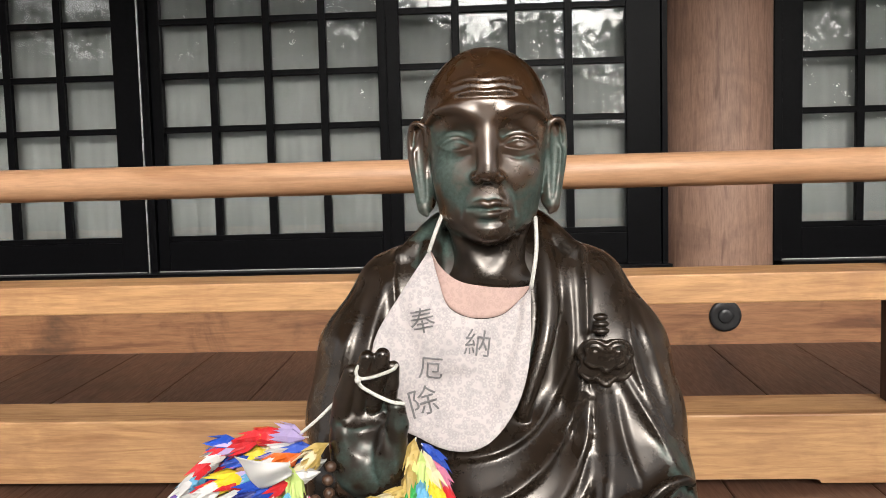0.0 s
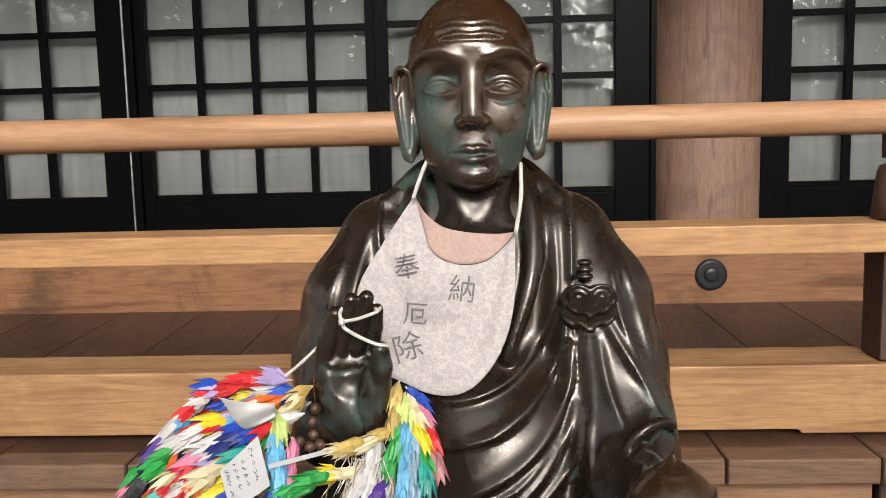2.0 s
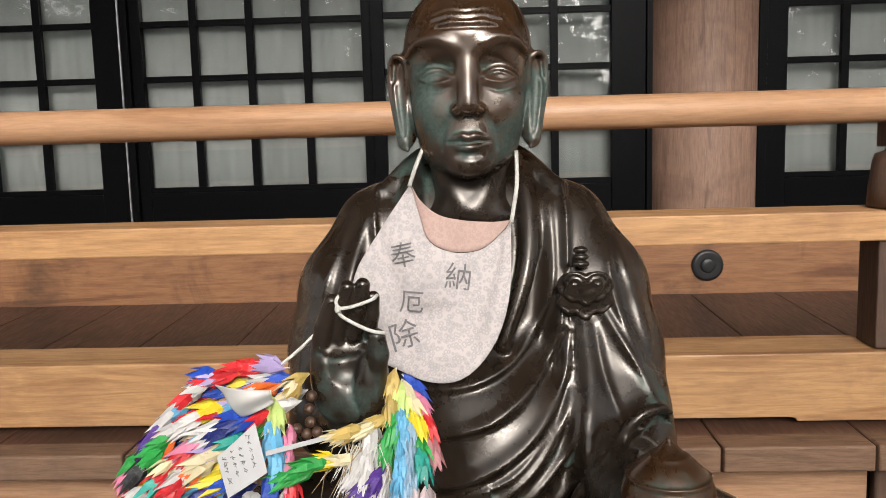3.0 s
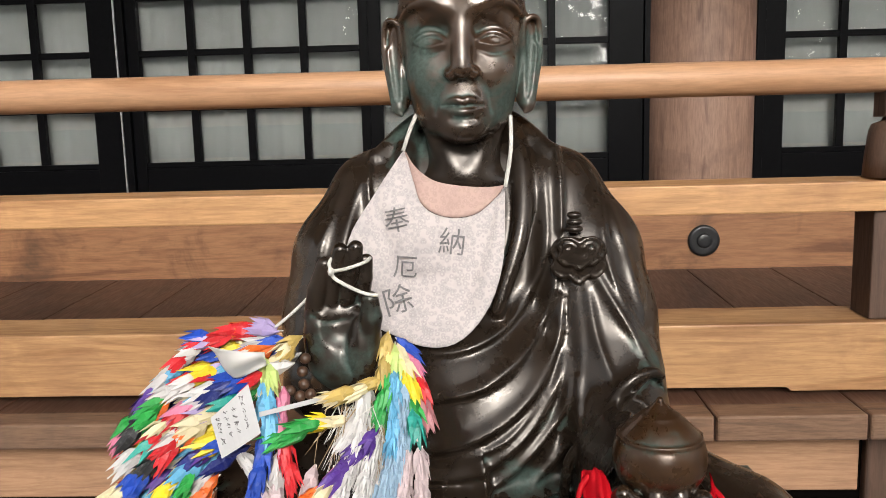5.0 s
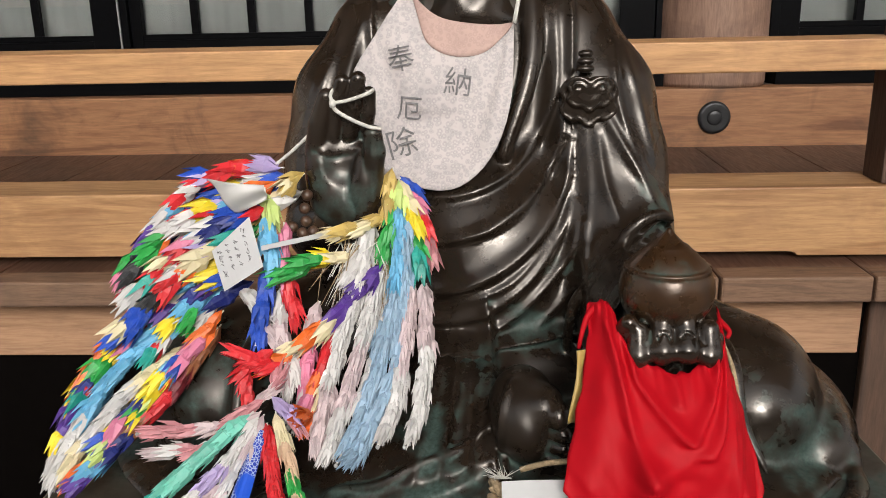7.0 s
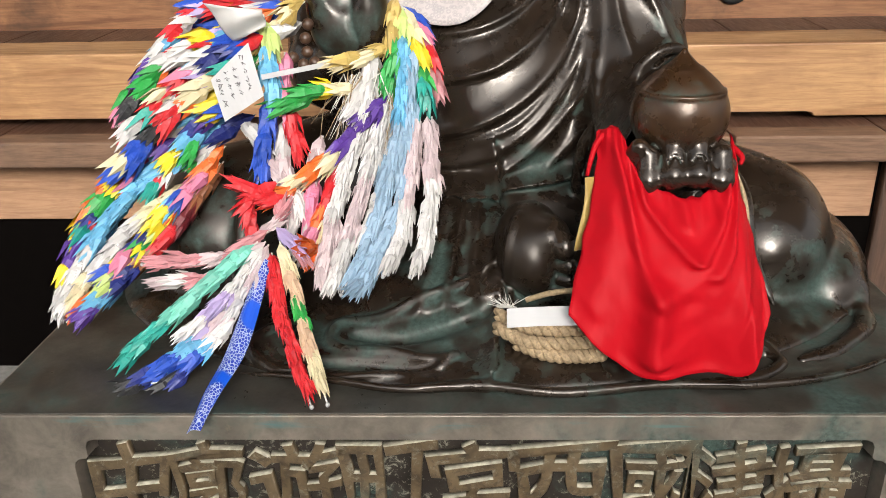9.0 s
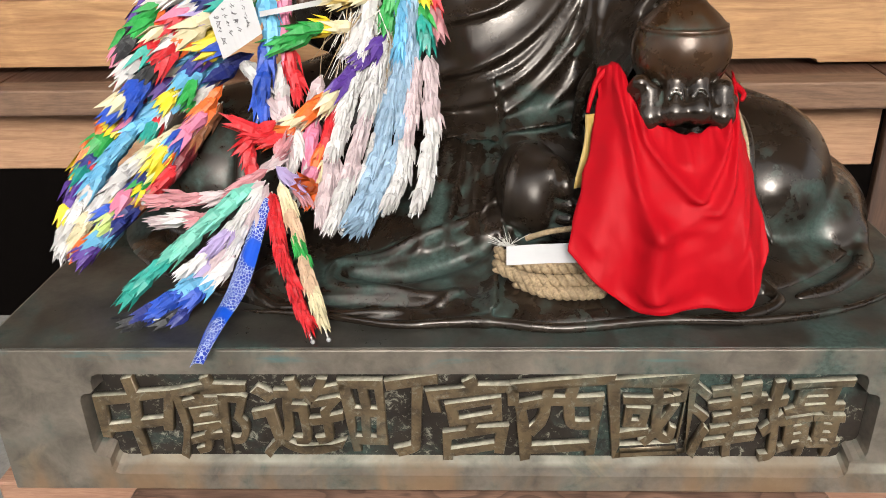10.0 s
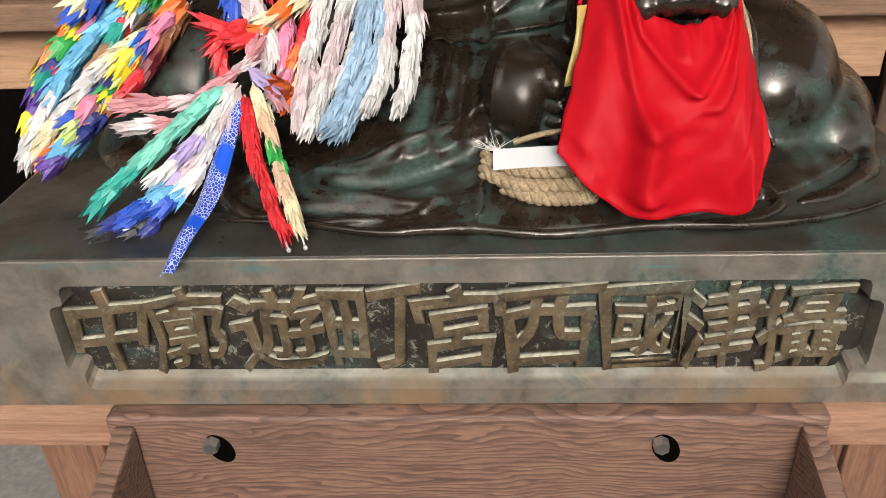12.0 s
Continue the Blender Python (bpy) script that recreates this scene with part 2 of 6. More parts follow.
BLACK.node_tree.nodes["Principled BSDF"].inputs["Specular IOR Level"].default_value = 0.06
STRIP = plain("aluminium_strip", (0.5, 0.5, 0.48), 0.35, 0.9)
SCREEN = plain("pale_curtain", (0.20, 0.203, 0.196), 0.9, 0.0, 0.06, 8, 0.0)
BRONZE = bronze("statue_bronze", 0.14, (0.026, 0.0175, 0.0118), 0.19, 0.0, 0.30, 1.66, False, True)
BASEB = bronze("pedestal_bronze", 0.34, (0.190, 0.163, 0.130), 0.40, 0.0, 0.3, 1.7, True)
TOPB = bronze("pedestal_top_darkened", 0.68, (0.056, 0.053, 0.044), 0.34, 0.0, 0.3, 1.6)
GLYPH = bronze("inscription_bronze", 0.15, (0.160, 0.114, 0.062), 0.42, 0.0, 0.4, 1.7, False, False, 0.5)
SUNK = bronze("panel_bronze", 0.50, (0.026, 0.020, 0.015), 0.5, 0.0, 0.2, 1.5, False, False, 0.85)
PALE_FACE = plain("pale_upward_face", (0.40, 0.37, 0.28), 0.8, 0.0, 0.4, 120, 0.5)
GROUND = plain("worn_concrete", (0.24, 0.23, 0.21), 0.9, 0.0, 0.2, 60, 0.4)
DARK = plain("shade_black", (0.0035, 0.0028, 0.0025), 0.9)
PLASTER = plain("plaster", (0.6, 0.57, 0.52), 0.9)
RUBBER = plain("black_cap", (0.015, 0.015, 0.016), 0.4, 0.0, 0.2, 40, 0.0)
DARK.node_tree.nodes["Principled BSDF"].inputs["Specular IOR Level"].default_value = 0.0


# ---- mesh kit ----
def part(name, bm, material, parent=None, label="", smooth=False):
    """Links a bmesh as one mesh object under a thing or a part."""
    me = bpy.data.meshes.new(name)
    bm.to_mesh(me)
    bm.free()
    return link_mesh(name, me, material, parent, label, smooth)


def link_mesh(name, me, material, parent=None, label="", smooth=False):
    if material and not me.materials:
        me.materials.append(material)
    if smooth:
        me.polygons.foreach_set("use_smooth", [True] * len(me.polygons))
    ob = new(name, me)
    ob.parent = parent
    if label:
        ob["label"] = label
    return ob


def thing(name, label, category, group="", kind="", at=(0, 0, 0)):
    ob = new(name)
    ob.location = at
    return tagged(ob, label, category, group, kind)


def box(lo, hi, bev=0.004, seg=2, bm=None):
    bm = bm or bmesh.new()
    c = [(a + b) / 2 for a, b in zip(lo, hi)]
    s = [abs(b - a) for a, b in zip(lo, hi)]
    r = bmesh.ops.create_cube(bm, size=1, matrix=Matrix.LocRotScale(c, None, s))
    if bev:
        edges = {e for v in r["verts"] for e in v.link_edges}
        bmesh.ops.bevel(bm, geom=list(edges), offset=min(bev, min(s) * 0.45), segments=seg, profile=0.5, affect="EDGES")
    return bm


def rod(a, b, r, r2=None, seg=24, bm=None):
    bm = bm or bmesh.new()
    a, b = Vector(a), Vector(b)
    turn = (b - a).to_track_quat("Z", "Y")
    bmesh.ops.create_cone(bm, cap_ends=True, segments=seg, radius1=r, radius2=r if r2 is None else r2, depth=(b - a).length,
                          matrix=Matrix.LocRotScale((a + b) / 2, turn, None))
    return bm


def lathe(profile, seg=32, at=(0, 0, 0), bm=None):
    """Turns (radius, height) pairs about a vertical axis."""
    bm = bm or bmesh.new()
    rings = []
    for r, z in profile:
        rings.append([bm.verts.new((at[0] + r * math.cos(2 * math.pi * i / seg), at[1] + r * math.sin(2 * math.pi * i / seg), at[2] + z)) for i in range(seg)])
    for p, q in zip(rings, rings[1:]):
        for i in range(seg):
            bm.faces.new((p[i], p[(i + 1) % seg], q[(i + 1) % seg], q[i]))
    bm.faces.new(rings[0][::-1])
    bm.faces.new(rings[-1])
    return bm


def spline(pts, n):
    """A smooth curve through the points, at n even steps."""
    p = np.array(pts, float)
    p = np.vstack([2 * p[0] - p[1], p, 2 * p[-1] - p[-2]])
    out = []
    for u in np.linspace(0, len(pts) - 1, n):
        i = min(int(u), len(pts) - 2)
        t = u - i
        a, b, c, d = p[i:i + 4]
        out.append(0.5 * (2 * b + (c - a) * t + (2 * a - 5 * b + 4 * c - d) * t * t + (3 * b - a - 3 * c + d) * t ** 3))
    return np.array(out)


def tube(pts, r, seg=8, n=40, bm=None, taper=1.0):
    """A round cord through the points."""
    bm = bm or bmesh.new()
    c = spline(pts, n)
    rings = []
    for i, p in enumerate(c):
        way = Vector(c[min(i + 1, n - 1)] - c[max(i - 1, 0)]).normalized()
        q = way.to_track_quat("Z", "Y")
        rr = r * (1 + (taper - 1) * i / (n - 1))
        rings.append([bm.verts.new(Vector(p) + q @ Vector((rr * math.cos(a), rr * math.sin(a), 0))) for a in [2 * math.pi * k / seg for k in range(seg)]])
    for p, q in zip(rings, rings[1:]):
        for i in range(seg):
            bm.faces.new((p[i], p[(i + 1) % seg], q[(i + 1) % seg], q[i]))
    bm.faces.new(rings[0][::-1])
    bm.faces.new(rings[-1])
    return bm


def sheet(points, nu, nv, thick=0.0, bm=None):
    """A cloth from a grid of places; points(u, v) gives one, u and v from 0 to 1."""
    bm = bm or bmesh.new()
    g = [[bm.verts.new(points(i / nu, j / nv)) for j in range(nv + 1)] for i in range(nu + 1)]
    for i in range(nu):
        for j in range(nv):
            bm.faces.new((g[i][j], g[i + 1][j], g[i + 1][j + 1], g[i][j + 1]))
    bmesh.ops.recalc_face_normals(bm, faces=bm.faces)
    if thick:
        bmesh.ops.solidify(bm, geom=bm.faces[:], thickness=thick)
    return bm


def glyphs(text, size, depth, bold=0.0, round_off=0.0):
    """A text in the built-in font, as a mesh lying in x and y, centred, with depth in z."""
    cu = bpy.data.curves.new("glyph", "FONT")
    cu.body, cu.size, cu.extrude, cu.align_x, cu.align_y = text, size, depth, "CENTER", "CENTER"
    cu.resolution_u, cu.offset, cu.bevel_depth, cu.bevel_resolution = 3, bold, round_off, 0
    ob = new("glyph", cu)
    me = bpy.data.meshes.new_from_object(ob.evaluated_get(bpy.context.evaluated_depsgraph_get()))
    bpy.data.objects.remove(ob)
    bpy.data.curves.remove(cu)
    return me


class Clay:
    """A lump modelled by blending round forms in a grid of distances, then skinned."""

    def __init__(self, lo, hi, h):
        self.lo, self.h = np.array(lo, float), h
        self.n = [int(math.ceil((b - a) / h)) + 1 for a, b in zip(lo, hi)]
        self.d = np.full(self.n, 0.08, np.float32)
        self.ax = [(lo[i] + h * np.arange(self.n[i])).astype(np.float32) for i in range(3)]

    def _cut(self, lo, hi, pad):
        s = []
        for i in range(3):
            a = max(0, int((lo[i] - pad - self.lo[i]) / self.h))
            b = min(self.n[i], int((hi[i] + pad - self.lo[i]) / self.h) + 2)
            if b <= a:
                return None, None
            s.append(slice(a, b))
        return tuple(s), (self.ax[0][s[0]][:, None, None], self.ax[1][s[1]][None, :, None], self.ax[2][s[2]][None, None, :])

    def _blend(self, s, v, k, carve):
        d = self.d[s]
        if carve:
            h = np.clip(0.5 - 0.5 * (d + v) / k, 0, 1)
            self.d[s] = d * (1 - h) - v * h + k * h * (1 - h)
        else:
            h = np.clip(0.5 + 0.5 * (d - v) / k, 0, 1)
            self.d[s] = d * (1 - h) + v * h - k * h * (1 - h)

    def ball(self, c, r, k=0.02, turn=(0, 0, 0), carve=False):
        r = (r, r, r) if isinstance(r, (int, float)) else r
        m = max(r)
        s, p = self._cut([x - m for x in c], [x + m for x in c], k + 0.02)
        if s is None:
            return
        q = [p[i] - c[i] for i in range(3)]
        if any(turn):
            e = Euler([radians(a) for a in turn]).to_matrix().transposed()
            q = [e[i][0] * q[0] + e[i][1] * q[1] + e[i][2] * q[2] for i in range(3)]
        k0 = np.sqrt(sum((q[i] / r[i]) ** 2 for i in range(3))) + 1e-6
        k1 = np.sqrt(sum((q[i] / r[i] ** 2) ** 2 for i in range(3))) + 1e-6
        self._blend(s, k0 * (k0 - 1) / k1, k, carve)

    def limb(self, a, b, ra, rb=None, k=0.02, carve=False):
        rb = ra if rb is None else rb
        m = max(ra, rb)
        s, p = self._cut([min(x, y) - m for x, y in zip(a, b)], [max(x, y) + m for x, y in zip(a, b)], k + 0.012)
        if s is None:
            return
        ab = [float(y - x) for x, y in zip(a, b)]
        L = sum(x * x for x in ab) + 1e-9
        t = np.clip(sum((p[i] - a[i]) * ab[i] for i in range(3)) / L, 0, 1)
        v = np.sqrt(sum((p[i] - a[i] - t * ab[i]) ** 2 for i in range(3))) - (ra + (rb - ra) * t)
        self._blend(s, v, k, carve)

    def beads(self, c, w, k, carve):
        """Blends in one rounded strip through the places c with the radii w."""
        m = max(w)
        lo, hi = [min(p[i] for p in c) - m for i in range(3)], [max(p[i] for p in c) + m for i in range(3)]
        s, p = self._cut(lo, hi, k + 0.012)
        if s is None:
            return
        least = np.full(self.d[s].shape, 0.5, np.float32)
        for a, b, ra, rb in zip(c, c[1:], w, w[1:]):
            part_s, q = self._cut([min(x, y) - m for x, y in zip(a, b)], [max(x, y) + m for x, y in zip(a, b)], k + 0.012)
            if part_s is None:
                continue
            ab = [float(y - x) for x, y in zip(a, b)]
            L = sum(x * x for x in ab) + 1e-9
            t = np.clip(sum((q[i] - a[i]) * ab[i] for i in range(3)) / L, 0, 1)
            v = np.sqrt(sum((q[i] - a[i] - t * ab[i]) ** 2 for i in range(3))) - (ra + (rb - ra) * t)
            here = tuple(slice(x.start - y.start, x.stop - y.start) for x, y in zip(part_s, s))
            least[here] = np.minimum(least[here], v)
        self._blend(s, least, k, carve)

    def line(self, pts, r, k=0.01, n=14, carve=False, ends=0.3):
        """A bead or groove along a smooth curve, thinner at its ends."""
        n = max(n, 22)
        c = spline(pts, n)
        w = [r * (ends + (1 - ends) * max(0.0, math.sin(math.pi * i / (n - 1))) ** 0.6) for i in range(n)]
        self.beads([tuple(p) for p in c], w, k, carve)

    def skin_front(self):
        """For every x and z, the y at which the lump begins, seen from the front."""
        inside = self.d < 0
        j = np.clip(inside.argmax(axis=1), 1, self.n[1] - 1)
        i, k = np.indices(j.shape)
        a, b = self.d[i, j - 1, k], self.d[i, j, k]
        y = self.ax[1][j] - self.h * np.clip(b / np.minimum(b - a, -1e-6), 0, 1)
        y[~inside.any(axis=1)] = np.nan
        self.face = y

    def front(self, x, z):
        u, w = (x - self.lo[0]) / self.h, (z - self.lo[2]) / self.h
        i, k = int(np.clip(u, 0, self.n[0] - 2)), int(np.clip(w, 0, self.n[2] - 2))
        q = self.face[i:i + 2, k:k + 2]
        if np.isnan(q).any():
            return float(np.nanmean(q)) if not np.isnan(q).all() else None
        f, g = u - i, w - k
        return float((q[0, 0] * (1 - f) + q[1, 0] * f) * (1 - g) + (q[0, 1] * (1 - f) + q[1, 1] * f) * g)

    def fold(self, pts, r, k=0.02, sink=0.5, carve=False, n=30, ends=0.15):
        """A cloth fold laid on the front: pts are (x, z) pairs."""
        c = [(x, self.front(x, z), z) for x, z in spline(pts, n)]
        c = [p for p in c if p[1] is not None]
        kept = c[:1]
        for p in c[1:]:
            if abs(p[1] - kept[-1][1]) < 0.030:
                kept.append(p)
        c = kept
        m = len(c)
        w = [r * (ends + (1 - ends) * math.sin(math.pi * (i + 0.5) / m) ** 0.6) for i in range(m)]
        self.beads([(x, y + sink * q * (-1 if carve else 1), z) for (x, y, z), q in zip(c, w)], w, k, carve)

    def pleat(self, pts, height, wide=0.03, sharp=0.006, ends=0.2, deep=0.09):
        """Lifts a lapped fold out of the front: rising slowly on the right of the line, dropping sharply on its left."""
        c = np.array(spline(pts, 40), float)[:, :2]
        gx, gz = np.meshgrid(self.ax[0], self.ax[2], indexing="ij")
        near, side, at = np.full(gx.shape, 9.0), np.zeros(gx.shape), np.zeros(gx.shape)
        for i in range(len(c) - 1):
            ax_, az_ = c[i]
            dx, dz = c[i + 1] - c[i]
            t = np.clip(((gx - ax_) * dx + (gz - az_) * dz) / (dx * dx + dz * dz + 1e-12), 0, 1)
            r = np.hypot(gx - ax_ - t * dx, gz - az_ - t * dz)
            hit_ = r < near
            near[hit_] = r[hit_]
            side[hit_] = (dx * (gz - az_) - dz * (gx - ax_))[hit_]
            at[hit_] = ((i + t) / (len(c) - 1))[hit_]
        taper = ends + (1 - ends) * np.sin(np.pi * np.clip(at, 0.02, 0.98)) ** 0.6
        h = height * taper * np.where(side > 0, np.exp(-(near / sharp) ** 2), 0.55 * np.exp(-(near / (0.4 * wide)) ** 2) + 0.45 * np.exp(-(near / wide) ** 2))
        h[h < 0.0002] = 0
        face = np.nan_to_num(self.face, nan=-1.0)
        reach = np.clip((face[:, None, :] + deep - self.ax[1][None, :, None]) / 0.03, 0, 1)
        self.d -= (h[:, None, :] * reach).astype(np.float32)

    def drape(self, pts, r, k=0.010, sink=0.4, carve=False, n=40, ends=0.3):
        """A cloth edge lying on the upper side: pts are (x, y) pairs."""
        inside = self.d < 0
        c = []
        for x, y in spline(pts, n):
            i, j = int(round((x - self.lo[0]) / self.h)), int(round((y - self.lo[1]) / self.h))
            col = inside[i, j]
            k_top = int(np.nonzero(col)[0].max()) if col.any() else 0
            z = self.lo[2] + self.h * (k_top + 0.5)
            c.append((float(x), float(y), float(max(z, 0.602))))
        zs = [p[2] for p in c]
        zs = [sum(zs[max(0, i - 2):i + 3]) / len(zs[max(0, i - 2):i + 3]) for i in range(len(zs))]
        w = [r * (ends + (1 - ends) * max(0.0, math.sin(math.pi * (i + 0.5) / n)) ** 0.5) for i in range(n)]
        self.beads([(p[0], p[1], z + sink * q * (1 if carve else -1)) for p, z, q in zip(c, zs, w)], w, k, carve)

    def skin(self):
        d = self.d
        neg = d < 0
        cs = [(a, b, c) for a in (0, 1) for b in (0, 1) for c in (0, 1)]

        def corner(arr, o):
            return arr[o[0]:self.n[0] - 1 + o[0], o[1]:self.n[1] - 1 + o[1], o[2]:self.n[2] - 1 + o[2]]
        some, whole = corner(neg, cs[0]).copy(), corner(neg, cs[0]).copy()
        for o in cs[1:]:
            some |= corner(neg, o)
            whole &= corner(neg, o)
        at = np.argwhere(some & ~whole)
        ids = np.full(some.shape, -1, np.int64)
        ids[tuple(at.T)] = np.arange(len(at))
        val = {o: d[at[:, 0] + o[0], at[:, 1] + o[1], at[:, 2] + o[2]] for o in cs}
        total, count = np.zeros((len(at), 3)), np.zeros(len(at))
        for o in cs:
            for axis in range(3):
                if o[axis] == 0:
                    e = tuple(1 if i == axis else o[i] for i in range(3))
                    a, b = val[o], val[e]
                    cross = (a < 0) != (b < 0)
                    t = np.where(cross, a / np.where(cross, a - b, 1), 0)
                    q = np.array(o, float)[None, :] + np.eye(3)[axis][None, :] * t[:, None]
                    total += q * cross[:, None]
                    count += cross
        verts = self.lo + self.h * (at + total / count[:, None])
        quads = []
        for axis in range(3):
            u, v = (axis + 1) % 3, (axis + 2) % 3
            a = [slice(None)] * 3
            b = [slice(None)] * 3
            a[axis], b[axis] = slice(0, -1), slice(1, None)
            na, nb = neg[tuple(a)], neg[tuple(b)]
            e = np.argwhere(na != nb)
            e = e[(e[:, u] > 0) & (e[:, v] > 0) & (e[:, u] < self.n[u] - 1) & (e[:, v] < self.n[v] - 1)]
            out = na[tuple(e.T)]

            def cell(du, dv):
                c = e.copy()
                c[:, u] -= du
                c[:, v] -= dv
                return ids[tuple(c.T)]
            q = np.stack([cell(1, 1), cell(0, 1), cell(0, 0), cell(1, 0)], axis=1)
            q[~out] = q[~out][:, ::-1]
            quads.append(q)
        return verts, np.concatenate(quads)


def skin_mesh(name, clays):
    """One mesh from several lumps."""
    vs, qs, n = [], [], 0
    for c in clays:
        v, q = c.skin()
        vs.append(v)
        qs.append(q + n)
        n += len(v)
    v, q = np.concatenate(vs), np.concatenate(qs)
    me = bpy.data.meshes.new(name)
    me.vertices.add(len(v))
    me.vertices.foreach_set("co", v.astype(np.float32).ravel())
    me.loops.add(q.size)
    me.loops.foreach_set("vertex_index", q.astype(np.int32).ravel())
    me.polygons.add(len(q))
    me.polygons.foreach_set("loop_start", np.arange(0, q.size, 4, dtype=np.int32))
    me.polygons.foreach_set("use_smooth", np.ones(len(q), bool))
    me.update(calc_edges=True)
    return me


# ---- the place ----
ground = part("ground", box((-60, -60, -0.3), (60, 60, 0.0), 0), GROUND)
tagged(ground, "worn pale grey concrete ground outside the hall", "ground", kind="structure")


def deck_z(y):
    return 0.662 + (y - 1.0) * 0.040


# veranda deck of wide boards running out to a weathered edge
deck = tagged(new("deck"), "dark worn wooden veranda boards with grey end grain", "deck", kind="structure")
JOINT, STEP = 0.557, 0.345
for i in range(-12, 10):
    x0 = JOINT + i * STEP
    bm = box((x0 + 0.0012, 1.0, -0.062), (x0 + STEP - 0.0012, 2.60, 0.0), 0.004, 2)
    for v in bm.verts:
        v.co.z += deck_z(v.co.y)
    b = part("board", bm, DECK, deck)
    cap = box((x0 + 0.003, 0.990, -0.060), (x0 + STEP - 0.003, 1.075, 0.002), 0.006, 2)
    for v in cap.verts:
        v.co.z += deck_z(1.03)
    part("board_end", cap, OLDW, deck, "grey weathered board end with cracks")
fascia = tagged(part("fascia_beam", box((-4.2, 1.09, 0.438), (0.93, 1.21, 0.597), 0.004), FASCIA),
                "pale brown timber beam under the veranda edge", "beam", kind="structure")
fascia2 = tagged(part("fascia_beam", box((1.09, 1.10, 0.438), (4.0, 1.21, 0.597), 0.004), FASCIA),
                 "pale brown timber beam under the veranda edge", "beam", kind="structure")
for x in (-2.9, 0.94, 3.2):
    tagged(part("veranda_post", box((x, 1.075, 0.0), (x + 0.15, 1.225, 0.60), 0.006), POSTW),
           "dark brown square timber post under the veranda", "post", "posts under the veranda", "structure")
# Near-black sheet: the shade of the space under the floor is its colour.
tagged(part("underfloor_wall", box((-6, 1.10, 0), (6, 1.18, 0.61), 0), DARK), "near-black sheet standing in for the shade under the veranda floor", "wall", kind="structure")

# step board below the doors
sill = tagged(new("threshold"), "weathered brown timber step beam below the doors", "threshold", kind="structure")
part("step_beam", box((-4.2, 2.575, 0.715), (4.0, 2.74, 0.962), 0.006), SILLW, sill)
part("door_track", box((-4.2, 2.70, 0.9625), (0.79, 2.86, 1.052), 0.003), BLACK, sill, "black lacquered door track")
part("door_track", box((1.25, 2.70, 0.9625), (4.0, 2.86, 1.052), 0.003), BLACK, sill, "black lacquered door track")

# black rubber cap on the step beam
capt = thing("wall_cap", "round black rubber cap set into the brown step beam", "cap")
part("rim", lathe([(0.001, -0.006), (0.060, -0.006), (0.066, 0.0), (0.064, 0.010), (0.052, 0.013), (0.030, 0.010)], 40), RUBBER, capt, "", True)
part("button", lathe([(0.030, 0.0), (0.031, 0.012), (0.026, 0.016), (0.010, 0.0165)], 32), RUBBER, capt, "", True)
capt.matrix_world = pose(0.972, 2.572, 0.845, 90, 0, 0)


def door(name, x0, x1, gx0, step, cols, y, stile_l, stile_r):
    """A black lattice door with glass panes; the bars stand in a frame of stiles and rails."""
    d = tagged(new(name), "black lacquered lattice sliding door with glass panes, closed", "door", kind="structure")
    top, low, bar = 2.70, 1.215, 0.034
    part("stile", box((x0, y - 0.020, 1.05), (stile_l, y + 0.020, top + 0.1), 0.003), BLACK, d)
    part("stile", box((stile_r, y - 0.020, 1.05), (x1, y + 0.020, top + 0.1), 0.003), BLACK, d)
    part("bottom_rail", box((stile_l, y - 0.018, 1.055), (stile_r, y + 0.018, 1.190), 0.003), BLACK, d)
    part("bead", box((stile_l, y - 0.013, 1.190), (stile_r, y + 0.013, low), 0.003), BLACK, d)
    part("top_rail", box((stile_l, y - 0.018, top), (stile_r, y + 0.018, top + 0.1), 0.003), BLACK, d)
    for i in range(1, cols):
        x = gx0 + step * i
        part("bar", box((x - bar / 2, y - 0.016, low), (x + bar / 2, y + 0.010, top), 0.002), BLACK, d)
    z, k = low + 0.2385, 0
    while z < top - 0.05:
        part("crossbar", box((stile_l, y - 0.014, z - 0.014), (stile_r, y + 0.008, z + 0.014), 0.002), BLACK, d)
        z += 0.2385
    for i in range(cols):
        for j in range(6):
            xa, xb = max(stile_l, gx0 + step * i), min(stile_r, gx0 + step * (i + 1))
            p = part("pane", box((xa, y + 0.011, low + 0.2385 * j), (xb, y + 0.014, low + 0.2385 * (j + 1)), 0), GLASS, d)
            p.visible_shadow = False
    return d


GLASS, _nt, _b = shader("window_glass")
_b.inputs["Base Color"].default_value = (0.93, 0.96, 0.95, 1)
_b.inputs["Roughness"].default_value = 0.02
_b.inputs["Transmission Weight"].default_value = 1.0
_b.inputs["IOR"].default_value = 1.55

door("door_1", -2.75, -1.535, -2.64, 0.247, 4, 2.80, -2.66, -1.653)
door("door_2", -1.49, -0.425, -1.456, 0.2485, 4, 2.815, -1.440, -0.466)
door("door_3", -0.423, 0.755, -0.362, 0.2425, 4, 2.775, -0.365, 0.608)
door("door_4", 1.262, 2.45, 1.362, 0.2425, 4, 2.80, 1.360, 2.34)
tagged(part("door_strip", box((-1.532, 2.77, 1.052), (-1.525, 2.80, 2.8), 0.001), STRIP), "thin pale metal strip between the sliding doors", "strip", kind="structure")
for xa, xb, yy in ((-2.75, -1.54, 2.775), (-1.488, -0.43, 2.79), (1.265, 2.45, 2.775)):
    tagged(part("door_strip", box((xa, yy - 0.006, 1.0525), (xb, yy, 1.0575), 0.001), STRIP), "thin pale metal strip along the door track", "strip", kind="structure")
